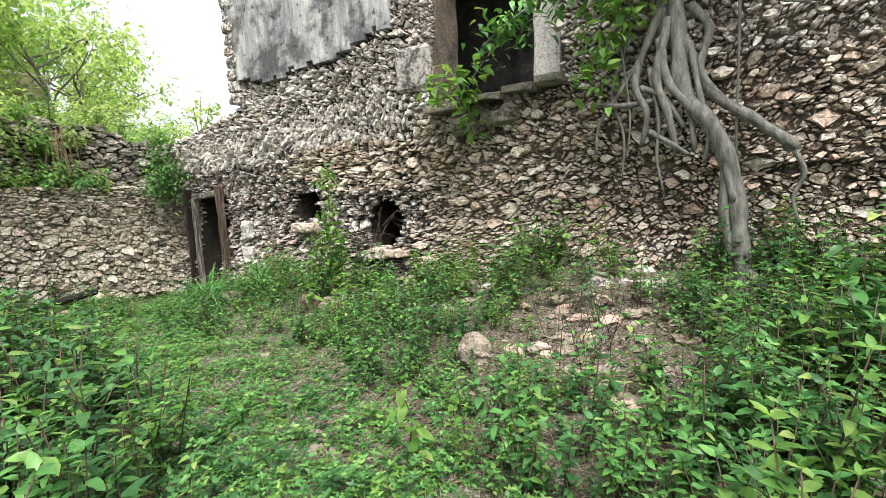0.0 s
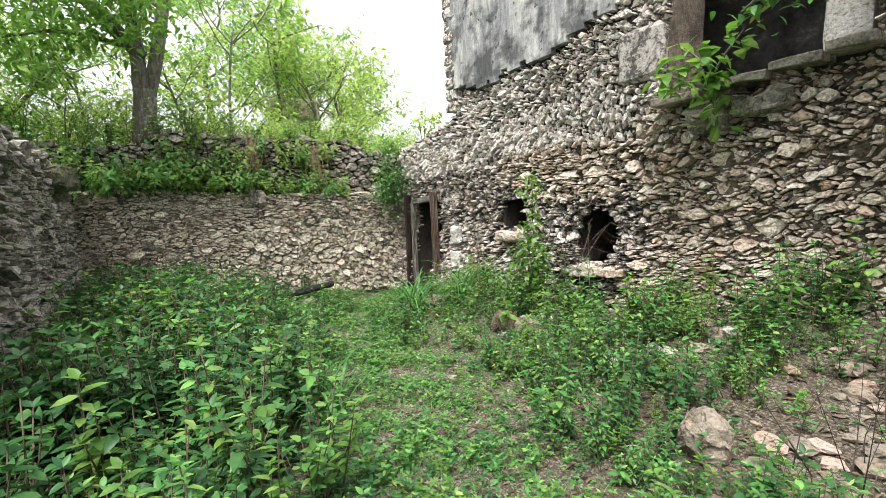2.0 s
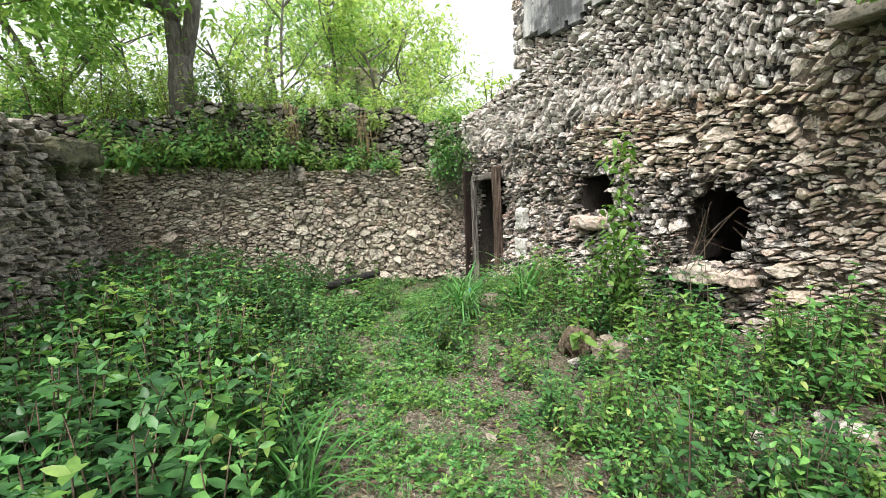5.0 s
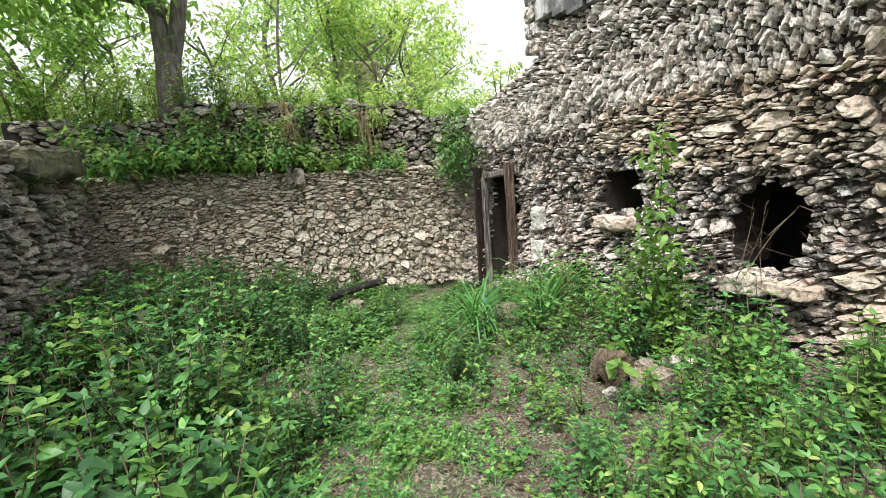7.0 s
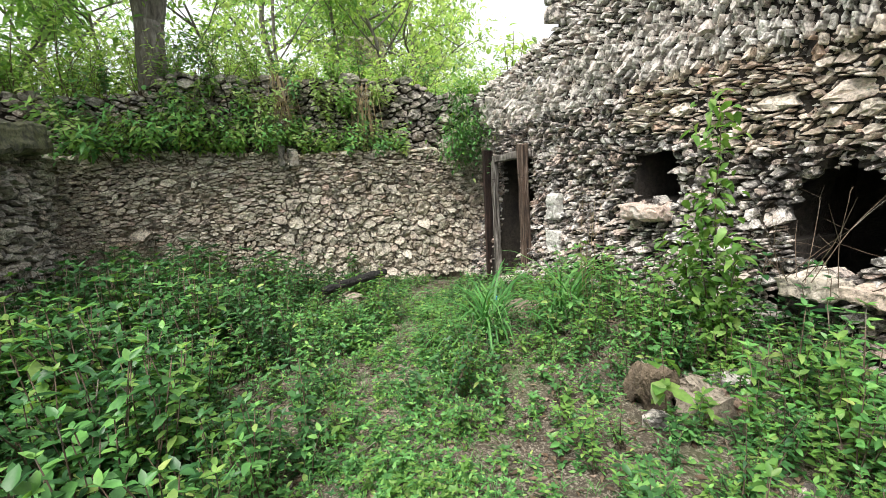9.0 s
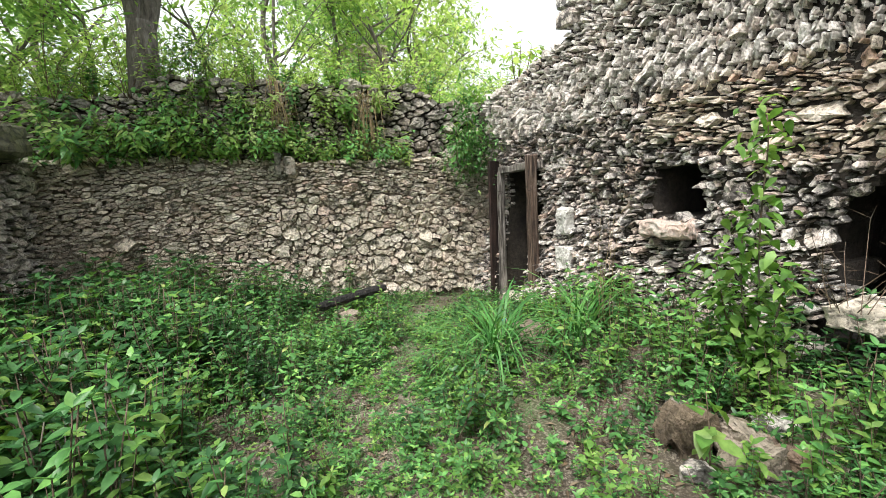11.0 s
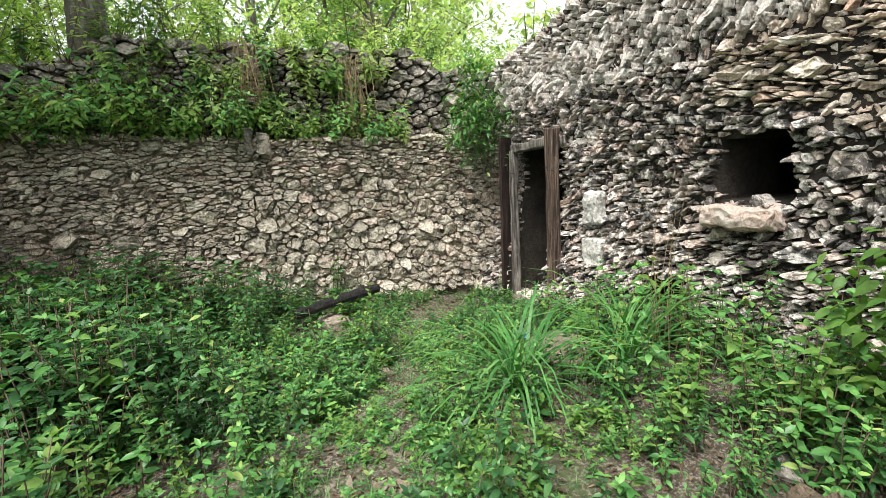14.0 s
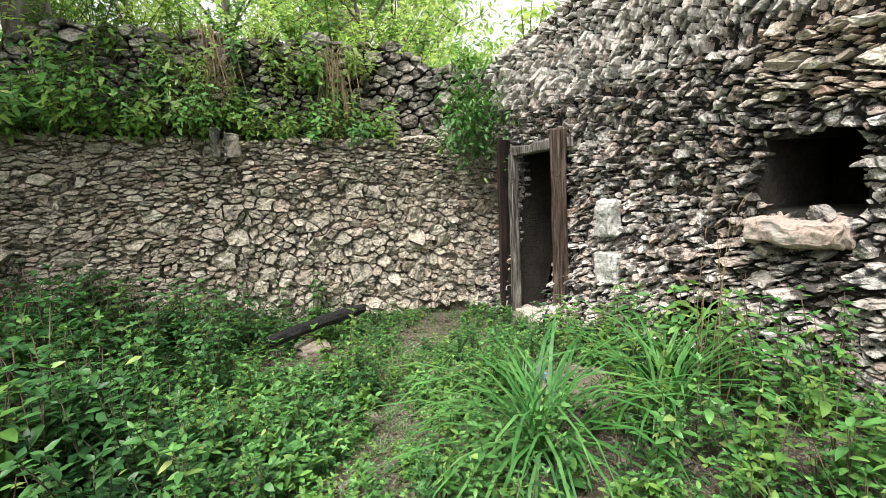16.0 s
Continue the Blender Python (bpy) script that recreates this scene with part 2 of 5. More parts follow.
def plaster_material():
    m, n, l, b = material("black_stained_lime_plaster", 0.9)
    g = noise_node(n, l, 26, 8, 0.7)
    big = noise_node(n, l, 1.7, 8, 0.68)
    mp = n.new("ShaderNodeMapping")
    mp.inputs["Scale"].default_value = (3.2, 3.2, 0.5)
    l.new(n.new("ShaderNodeNewGeometry").outputs["Position"], mp.inputs[0])
    run = noise_node(n, l, 1.6, 7, 0.7, mp.outputs[0])
    spots = noise_node(n, l, 6.5, 5, 0.55)
    col = ramp(n, l, run, [(0.3, (0.16, 0.165, 0.175)), (0.46, (0.34, 0.345, 0.355)), (0.62, (0.66, 0.65, 0.63))])
    col = mix(n, l, col, (0.05, 0.052, 0.055), ramp(n, l, big, [(0.46, (0, 0, 0)), (0.58, (0.8, 0.8, 0.8))]))
    col = mix(n, l, col, (0.035, 0.035, 0.036), ramp(n, l, spots, [(0.62, (0, 0, 0)), (0.66, (0.8, 0.8, 0.8))]))
    col = mix(n, l, col, ramp(n, l, g, [(0.3, (0.6, 0.6, 0.6)), (0.7, (1, 1, 1))]), 0.8, "MULTIPLY")
    l.new(col, b.inputs["Base Color"])
    bump(n, l, b, mix(n, l, g, spots, 0.5), 0.7, 0.015)
    return m


PLASTER = plaster_material()


def black_plaster_material():
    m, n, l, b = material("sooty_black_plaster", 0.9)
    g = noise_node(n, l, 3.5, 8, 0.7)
    # near-black plaster, mottled at random up to mid grey
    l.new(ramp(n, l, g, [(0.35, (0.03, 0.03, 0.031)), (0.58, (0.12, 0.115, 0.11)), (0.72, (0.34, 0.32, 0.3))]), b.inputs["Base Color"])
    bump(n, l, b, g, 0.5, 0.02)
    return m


BLACK_PLASTER = black_plaster_material()


def wood_material(name, a, b2, c, scale=1.0):
    m, n, l, b = material(name, 0.75)
    mp = n.new("ShaderNodeMapping")
    mp.inputs["Scale"].default_value = (22 * scale, 22 * scale, 1.1 * scale)
    l.new(n.new("ShaderNodeNewGeometry").outputs["Position"], mp.inputs[0])
    fib = noise_node(n, l, 2.0, 8, 0.7, mp.outputs[0])
    big = noise_node(n, l, 3.0, 5, 0.6)
    col = mix(n, l, ramp(n, l, fib, [(0.4, a), (0.5, b2), (0.61, c)]), ramp(n, l, big, [(0.3, (0.35, 0.35, 0.35)), (0.7, (1, 1, 1))]), 0.8, "MULTIPLY")
    l.new(col, b.inputs["Base Color"])
    bump(n, l, b, fib, 1.0, 0.03)
    return m


WOOD = wood_material("weathered_brown_timber", (0.02, 0.013, 0.01), (0.12, 0.072, 0.048), (0.33, 0.25, 0.20))
GREY_WOOD = wood_material("silvered_timber", (0.05, 0.042, 0.035), (0.24, 0.21, 0.185), (0.5, 0.47, 0.43))
RUST = wood_material("dark_red_brown_board", (0.016, 0.008, 0.006), (0.038, 0.018, 0.013), (0.075, 0.04, 0.03))
CHARRED = wood_material("blackened_wet_log", (0.008, 0.008, 0.008), (0.018, 0.017, 0.016), (0.05, 0.046, 0.042))


def bark_material(name, a, b2, c):
    m, n, l, b = material(name, 0.9)
    mp = n.new("ShaderNodeMapping")
    mp.inputs["Scale"].default_value = (9, 9, 2.2)
    l.new(n.new("ShaderNodeNewGeometry").outputs["Position"], mp.inputs[0])
    fib = noise_node(n, l, 2.0, 8, 0.7, mp.outputs[0])
    big = noise_node(n, l, 2.2, 5, 0.6)
    col = mix(n, l, ramp(n, l, fib, [(0.32, a), (0.52, b2), (0.7, c)]), (0.3, 0.31, 0.27), ramp(n, l, big, [(0.55, (0, 0, 0)), (0.7, (0.5, 0.5, 0.5))]))
    l.new(col, b.inputs["Base Color"])
    bump(n, l, b, fib, 1.0, 0.03)
    return m


BARK = bark_material("grey_tree_bark", (0.06, 0.052, 0.045), (0.17, 0.15, 0.13), (0.33, 0.31, 0.28))
ROOT_BARK = bark_material("pale_grey_fig_root", (0.07, 0.068, 0.06), (0.17, 0.168, 0.15), (0.30, 0.295, 0.265))
TWIG = bark_material("dry_brown_twig", (0.07, 0.05, 0.035), (0.17, 0.12, 0.085), (0.3, 0.23, 0.17))


def leaf_material(name, tones, gloss=0.36, through_light=0.2):
    m, n, l, b = material(name, gloss)
    b.inputs["Specular IOR Level"].default_value = 0.32
    col = ramp(n, l, piece_random(n, l), tones)
    v = noise_node(n, l, 11, 4, 0.6)
    col = mix(n, l, col, ramp(n, l, v, [(0.3, (0.42, 0.46, 0.42)), (0.7, (1.25, 1.22, 1.1))]), 0.85, "MULTIPLY")
    l.new(col, b.inputs["Base Color"])
    bump(n, l, b, noise_node(n, l, 60, 3, 0.5), 0.25, 0.004)
    tr = n.new("ShaderNodeBsdfTranslucent")
    l.new(mix(n, l, col, (1.3, 1.35, 0.5), 0.6, "MULTIPLY"), tr.inputs[0])
    ms = n.new("ShaderNodeMixShader")
    ms.inputs[0].default_value = through_light
    l.new(b.outputs[0], ms.inputs[1])
    l.new(tr.outputs[0], ms.inputs[2])
    l.new(ms.outputs[0], n["Material Output"].inputs[0])
    return m


HERB = leaf_material("herb_leaf", [(0.0, (0.058, 0.169, 0.050)), (0.35, (0.096, 0.255, 0.077)), (0.7, (0.135, 0.339, 0.096)), (0.93, (0.226, 0.435, 0.116)), (1.0, (0.370, 0.435, 0.154))])
DEEP = leaf_material("deep_green_leaf", [(0.0, (0.028, 0.097, 0.035)), (0.5, (0.055, 0.160, 0.054)), (1.0, (0.101, 0.242, 0.081))])
FRESH = leaf_material("fresh_yellow_green_leaf", [(0.0, (0.129, 0.287, 0.072)), (0.5, (0.197, 0.385, 0.096)), (1.0, (0.316, 0.474, 0.144))], 0.38, 0.45)
CANOPY = leaf_material("tree_leaf", [(0.0, (0.170, 0.330, 0.127)), (0.5, (0.320, 0.520, 0.218)), (1.0, (0.500, 0.660, 0.345))], 0.4, 0.6)
PALE_CANOPY = leaf_material("pale_shrub_leaf", [(0.0, (0.30, 0.46, 0.16)), (0.5, (0.44, 0.60, 0.25)), (1.0, (0.6, 0.7, 0.38))], 0.5, 0.66)
BLADE = leaf_material("grass_blade", [(0.0, (0.065, 0.216, 0.059)), (0.6, (0.111, 0.313, 0.086)), (1.0, (0.185, 0.388, 0.130))], 0.4, 0.3)
STRAW = leaf_material("dry_straw", [(0.0, (0.30, 0.21, 0.13)), (1.0, (0.45, 0.35, 0.22))], 0.7, 0.15)
LITTER = leaf_material("dead_leaf_litter", [(0.0, (0.072, 0.045, 0.030)), (0.5, (0.144, 0.096, 0.066)), (1.0, (0.228, 0.174, 0.125))], 0.7, 0.05)


def ground_material():
    m, n, l, b = material("leaf_mould_and_gravel", 0.95)
    g = noise_node(n, l, 45, 8, 0.75)
    c = noise_node(n, l, 9, 6, 0.7)
    big = noise_node(n, l, 1.1, 4, 0.6)
    col = ramp(n, l, g, [(0.34, (0.025, 0.02, 0.016)), (0.5, (0.11, 0.088, 0.064)), (0.6, (0.4, 0.35, 0.28))])
    col = mix(n, l, col, (0.10, 0.075, 0.05), ramp(n, l, c, [(0.45, (0, 0, 0)), (0.65, (0.7, 0.7, 0.7))]))
    col = mix(n, l, col, (0.08, 0.13, 0.035), ramp(n, l, big, [(0.5, (0, 0, 0)), (0.7, (0.5, 0.5, 0.5))]))
    l.new(col, b.inputs["Base Color"])
    bump(n, l, b, mix(n, l, g, c, 0.5), 1.0, 0.05)
    return m


SOIL = ground_material()
PEBBLE = stone_material("small_limestone_rubble", [(0.0, (0.28, 0.235, 0.185)), (0.5, (0.42, 0.36, 0.29)), (1.0, (0.36, 0.26, 0.20))], (0.12, 0.10, 0.08), (0.5, 0.66))


# ---- rubble masonry ----
def scatter(rng, lo, hi, sizes, keep, metric, fill=0.86, first=()):
    """Stone seeds, the given ones and then large before small: rows of u, v, radius, angle, flatness."""
    cell, grid, seeds = 0.18, {}, []
    for u, v, r, deg, flat in first:
        grid.setdefault((int(u // cell), int(v // cell)), []).append((u, v, r, flat))
        seeds.append((u, v, r, math.radians(deg), flat))
    big = 0.3
    for radius, tries in sizes:
        for _ in range(int(tries * (hi[0] - lo[0]) * (hi[1] - lo[1]))):
            u, v = rng.uniform(lo[0], hi[0]), rng.uniform(lo[1], hi[1])
            if not keep(u, v):
                continue
            r = radius * rng.uniform(0.75, 1.3)
            way = metric(u, v, r, rng)
            if way is None:
                continue
            ang, flat = way
            c, sn, cu, cv = math.cos(ang), math.sin(ang), int(u // cell), int(v // cell)
            k = int(fill * (r + big) / cell) + 1
            near = (s for a in range(cu - k, cu + k + 1) for b in range(cv - k, cv + k + 1) for s in grid.get((a, b), ()))
            for su, sv, sr, sf in near:
                du, dv, lim = u - su, v - sv, fill * (r + sr)
                if abs(du) > lim or abs(dv) > lim:
                    continue
                p, q = c * du + sn * dv, (c * dv - sn * du) * (flat + sf) / 2
                if p * p + q * q < lim * lim:
                    break
            else:
                grid.setdefault((cu, cv), []).append((u, v, r, flat))
                seeds.append((u, v, r, ang, flat))
        big = max([radius * 1.3] + [f[2] for f in first])
    return seeds


def form(s):
    c, sn, f = math.cos(s[3]), math.sin(s[3]), s[4] ** 2
    return c * c + f * sn * sn, (1 - f) * c * sn, sn * sn + f * c * c


def outlines(seeds):
    """The outline of each stone, cut by its neighbours."""
    forms = np.array([form(s) for s in seeds])
    table = np.array([s[:3] for s in seeds])
    out = []
    for i, (u, v, r, ang, flat) in enumerate(seeds):
        c, sn = math.cos(ang), math.sin(ang)
        poly = [(u + 1.42 * r * (c * math.cos(k) - sn * math.sin(k) / flat), v + 1.42 * r * (sn * math.cos(k) + c * math.sin(k) / flat)) for k in (j * math.pi / 5 for j in range(10))]
        du, dv = table[:, 0] - u, table[:, 1] - v
        near = np.nonzero(np.abs(du) + np.abs(dv) < 2.2 * (r + table[:, 2]))[0]
        near = near[near != i]
        w = (forms[near] + forms[i]) / 2
        du, dv = du[near], dv[near]
        nu, nv = w[:, 0] * du + w[:, 1] * dv, w[:, 1] * du + w[:, 2] * dv
        d2 = nu * du + nv * dv
        at = np.clip(0.5 + (r * r - table[near, 2] ** 2) / (2 * d2), 0.15, 0.85) * d2
        order = np.argsort(d2)
        for a, b, lim in zip(nu[order].tolist(), nv[order].tolist(), at[order].tolist()):
            f = [a * (p[0] - u) + b * (p[1] - v) - lim for p in poly]
            if max(f) <= 0:
                continue
            fresh, n = [], len(poly)
            for j in range(n):
                p, q, fp, fq = poly[j], poly[(j + 1) % n], f[j], f[(j + 1) % n]
                if fp <= 0:
                    fresh.append(p)
                if fp * fq < 0:
                    t = fp / (fp - fq)
                    fresh.append((p[0] + t * (q[0] - p[0]), p[1] + t * (q[1] - p[1])))
            poly = fresh
            if len(poly) < 3:
                break
        out.append(poly)
    return out


def stone(poly, rng, place, gap, proud, depth=0.12):
    """One stone: chipped outline, broken face, sides that run back into the mortar."""
    p = np.array(poly)
    mid = p.mean(0)
    # keep the corners, split the long sides, chip them
    ring = []
    long = 0.42 * sum(math.dist(poly[j], poly[j - 1]) for j in range(len(poly))) / 2
    for j in range(len(poly)):
        c, d = p[j], p[(j + 1) % len(p)]
        ring.append(c)
        if math.dist(c, d) > long * 0.55:
            ring.append(c + (d - c) * rng.uniform(0.35, 0.65))
    ring = np.array(ring)
    n = len(ring)
    size = np.linalg.norm(ring - mid, axis=1)
    span = size.mean()
    k = np.maximum(0.5, 1 - gap / np.maximum(size, 1e-3)) * np.array([rng.uniform(0.86, 1.04) for _ in range(n)])
    ring = mid + (ring - mid) * k[:, None]
    tilt = (rng.uniform(-0.7, 0.7), rng.uniform(-0.9, 0.45))
    lean = lambda a, b: tilt[0] * (a - mid[0]) + tilt[1] * (b - mid[1])
    front = [proud - span * rng.uniform(0.0, 0.16) + lean(a, b) for a, b in ring]
    inner = mid + (ring - mid) * np.array([rng.uniform(0.3, 0.85) for _ in range(n)])[:, None]
    top = [proud + rng.uniform(-0.2, 0.2) * span + lean(a, b) for a, b in inner]
    v = [place(a, b, -depth) for a, b in ring] + [place(a, b, f) for (a, b), f in zip(ring, front)] + [place(a, b, f) for (a, b), f in zip(inner, top)]
    v.append(place(mid[0], mid[1], proud + rng.uniform(-0.14, 0.14) * span))
    t = []
    for i in range(n):
        j = (i + 1) % n
        t += [(i, j, n + j), (i, n + j, n + i), (n + i, n + j, 2 * n + j), (n + i, 2 * n + j, 2 * n + i), (2 * n + i, 2 * n + j, 3 * n)]
    return v, t


def rubble(wall, seed, lo, hi, sizes, keep, metric, place, mat, gap=0.008, proud=(0.0, 0.07), near=None, built=None, fill=0.86, name="stone", first=()):
    """Lays the stones of a wall face: the nearest stretch stone by stone, the rest together."""
    rng = random.Random(seed)
    seeds = scatter(rng, lo, hi, sizes, keep, metric, fill, first)
    rest, singles = collections.defaultdict(Mesh), 0
    for s, poly in zip(seeds, outlines(seeds)):
        if len(poly) < 3 or (built and not built(s[0], s[1])) or (built and s[2] > 0.07 and any(in_opening(a, b, -0.04) for a, b in poly)):
            continue
        v, t = stone(poly, rng, place, gap, rng.uniform(*proud) + 0.12 * max(0, s[2] - 0.08))
        kind = mat(s[0], s[1]) if callable(mat) else mat
        if near and near(s[0], s[1]) and singles < 300 and s[2] > 0.035:
            one = Mesh()
            one.add(v, t)
            part(name, one, kind, wall)
            singles += 1
        else:
            rest[kind.name].add(v, t)
    for key, shape in rest.items():
        tagged(part("rubble_stones", shape, bpy.data.materials[key], wall), "irregular limestone rubble set in crumbling mortar", kind="stuff")


def chips(wall, seed, lo, hi, count, keep, place, mat, size=(0.012, 0.03), flat=0.55):
    """Small broken chips packed into the joints between the stones."""
    rng = np.random.RandomState(seed)
    shape = Mesh()
    face = np.array([(0, 2, 4), (2, 1, 4), (1, 3, 4), (3, 0, 4), (2, 0, 5), (1, 2, 5), (3, 1, 5), (0, 3, 5)])
    unit = np.array([(1, 0, 0), (-1, 0, 0), (0, 1, 0), (0, -1, 0), (0, 0, 1), (0, 0, -1)], float)
    for _ in range(int(count * (hi[0] - lo[0]) * (hi[1] - lo[1]))):
        u, v = rng.uniform(lo[0], hi[0]), rng.uniform(lo[1], hi[1])
        if not keep(u, v):
            continue
        r, a = rng.uniform(*size), rng.normal(0, 0.5)
        p = unit * rng.uniform(0.6, 1.4, (6, 1)) + rng.normal(0, 0.22, (6, 3))
        p *= (1.5 * r, flat * r * 1.3, 1.1 * r)
        q = [(u + math.cos(a) * x - math.sin(a) * y, v + math.sin(a) * x + math.cos(a) * y, z + rng.uniform(-0.06, -0.035)) for x, y, z in p]
        shape.add([place(*w) for w in q], face)
    tagged(part("stone_chips", shape, mat, wall), "small limestone chips in the joints", kind="stuff")


def core(lo, hi, step, solid, place, thick, top=None):
    """The mortar body behind the stones, open where the wall is open, with thickness."""
    shape = Mesh()
    nu, nv = int(round((hi[0] - lo[0]) / step)), int(round((hi[1] - lo[1]) / step))
    us, vs = [lo[0] + i * (hi[0] - lo[0]) / nu for i in range(nu + 1)], [lo[1] + i * (hi[1] - lo[1]) / nv for i in range(nv + 1)]
    full = [[solid((us[i] + us[i + 1]) / 2, (vs[j] + vs[j + 1]) / 2) for j in range(nv)] for i in range(nu)]
    cut = lambda u, v: min(v, top(u)) if top else v
    f = [[place(u, cut(u, v), -0.055) for v in vs] for u in us]
    b = [[place(u, cut(u, v), -thick) for v in vs] for u in us]
    for i in range(nu):
        for j in range(nv):
            if not full[i][j]:
                continue
            c = ((i, j), (i + 1, j), (i + 1, j + 1), (i, j + 1))
            quad(shape, *[f[a][d] for a, d in c])
            quad(shape, *[b[a][d] for a, d in reversed(c)])
            for (a, d), (e, g), (x, y) in ((c[0], c[1], (i, j - 1)), (c[1], c[2], (i + 1, j)), (c[2], c[3], (i, j + 1)), (c[3], c[0], (i - 1, j))):
                if not (0 <= x < nu and 0 <= y < nv and full[x][y]):
                    quad(shape, f[e][g], f[a][d], b[a][d], b[e][g])
    return shape


# ---- main wall: along x, its face near y = 6.2 ----
CORNER = (-10.58, 6.2)
MAIN_END = 5.5


def main_off(x, z):
    """How far the face stands out towards the court: a battered, bulging foot."""
    foot = 0.26 * max(0.0, 1.15 - z) ** 1.3
    bulge = 0.10 * noise.noise(Vector((x * 0.55, z * 0.6, 3.0))) + 0.05 * noise.noise(Vector((x * 1.7, z * 1.9, 7.0)))
    over = 0.16 * max(0.0, min(1.0, (x + 0.6) / 1.2)) * (1 if 1.55 < z < 2.2 else 0.3)
    return foot + bulge + over


def main_place(x, z, d):
    return (x, CORNER[1] - main_off(x, z) - d, z)


def main_top(x):
    if x < -8.38:
        return 3.02 + 0.36 * (x + 10.58) / 2.2
    if x < -3.74:
        return 5.4 if x > -4.45 else 7.2
    if x < -1.78:
        return 2.68 + 0.1 * (x + 3.74) / 2
    return 6.2


HOLE, NICHE, DOOR = (-4.86, 1.02), (-6.62, 1.37), (-9.92, -9.17)


def in_opening(x, z, grow=0.0):
    if DOOR[0] - grow * 0.3 - 0.07 < x < DOOR[1] + grow * 0.3 + 0.07 and z < 1.72 + grow * 0.3:
        return True
    if abs(x - NICHE[0]) < 0.3 + 0.2 * grow and abs(z - NICHE[1] - 0.06 * (x - NICHE[0])) < 0.27 + 0.2 * grow + 0.03 * noise.noise(Vector((x * 6, z * 4, 2))):
        return True
    a, b = (x - HOLE[0]) / (0.34 + grow), (z - HOLE[1]) / (0.38 + grow)
    if abs(a) ** 2.6 + abs(b) ** 2.6 < 1 + 0.35 * noise.noise(Vector((x * 5, z * 5, 1))):
        return True
    if abs(x + 5.0) < 0.2 + grow and abs(z - 0.36) < 0.13 + grow:
        return True
    return abs(x + 7.3) < 0.22 + grow and abs(z - 0.22) < 0.14 + grow


def plaster_foot(x):
    """The broken lower edge of the plaster on the tall wall."""
    return 3.86 + 0.16 * noise.noise(Vector((x * 0.9, 0, 5))) + 0.08 * noise.noise(Vector((x * 4.1, 0, 9))) + max(0, (x + 5.6)) * 0.25


def is_plaster(x, z):
    return -8.38 < x < -4.45 and z > plaster_foot(x)


def is_jamb(x, z):
    return -4.4 < x < -3.74 and 3.05 < z < 3.72


def main_metric(x, z, r, rng):
    swirl = 45 * noise.noise(Vector((x * 1.1, z * 1.3, 50)))
    flat = rng.choice((1.2, 1.5, 1.8, 2.2, 2.8))
    if x < -4.2 and 2.28 + 0.03 * (x + 8) < z < 2.82 + 0.1 * max(0, x + 9):
        if r > 0.11:
            return None
        return math.radians(80 + 3 * (x + 8) + rng.uniform(-22, 22)), 1.0 + flat * 0.9
    if z > 2.4 and x < -3.7:
        return None if r > 0.09 else (math.radians(swirl * 1.5 + rng.uniform(-75, 75)), flat + 0.3)
    if z < 0.85 and -7.6 < x < -2.5:
        return math.radians(rng.uniform(-18, 18)), 0.7 + flat
    if x > -5.2:
        if r > 0.09:
            return math.radians(rng.uniform(-40, 40)), 1.3
        return math.radians(0.8 * swirl + rng.uniform(-50, 50)), flat
    if r > 0.08 and rng.random() < 0.75:
        return None
    if z > 1.8 and x > -7:
        return math.radians(rng.uniform(-20, 20)), 0.5 + flat
    return math.radians(swirl * 1.3 + rng.uniform(-65, 65)), flat


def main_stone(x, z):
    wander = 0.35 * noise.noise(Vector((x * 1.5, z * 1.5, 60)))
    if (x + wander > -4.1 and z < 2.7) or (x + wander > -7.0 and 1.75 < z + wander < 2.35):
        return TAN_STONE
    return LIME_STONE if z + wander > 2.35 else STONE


# the stones that stand out of the rubble by their size: x, z, half length, turn, flatness
LARGE_RIGHT = [(-3.04, 1.61, 0.13, 20, 1.1), (-3.07, 1.94, 0.17, 0, 1.2), (-2.62, 1.18, 0.23, 15, 1.7), (-3.49, 1.97, 0.13, 0, 1.4), (-3.98, 1.96, 0.12, 0, 1.3), (-2.65, 1.62, 0.12, 20, 1.2),
               (-2.42, 1.96, 0.14, 60, 1.4), (-4.1, 2.42, 0.21, 0, 1.3), (-0.86, 2.0, 0.2, 0, 1.5), (0.9, 1.97, 0.21, 0, 1.7), (-0.28, 1.1, 0.18, 0, 1.8), (0.36, 1.56, 0.26, 0, 3.2), (-1.41, 1.21, 0.14, 60, 1.5)]
LARGE_LEFT = [(-4.86, 1.98, 0.2, 3, 2.2), (-5.34, 1.96, 0.22, 3, 2.4), (-4.23, 1.98, 0.17, -10, 1.6), (-6.26, 2.02, 0.2, 5, 2.5), (-6.75, 2.1, 0.15, 10, 2.2), (-5.98, 1.36, 0.24, -42, 2.2), (-6.17, 0.74, 0.16, 0, 1.8),
              (-8.56, 1.76, 0.18, 10, 1.5), (-9.6, 2.24, 0.15, 10, 2.0), (-5.32, 1.02, 0.2, 78, 1.4), (-7.22, 1.55, 0.14, 0, 1.1), (-4.1, 0.66, 0.17, 0, 1.5), (-7.5, 0.72, 0.15, 20, 1.3), (-6.9, 0.62, 0.17, 0, 2.3)]


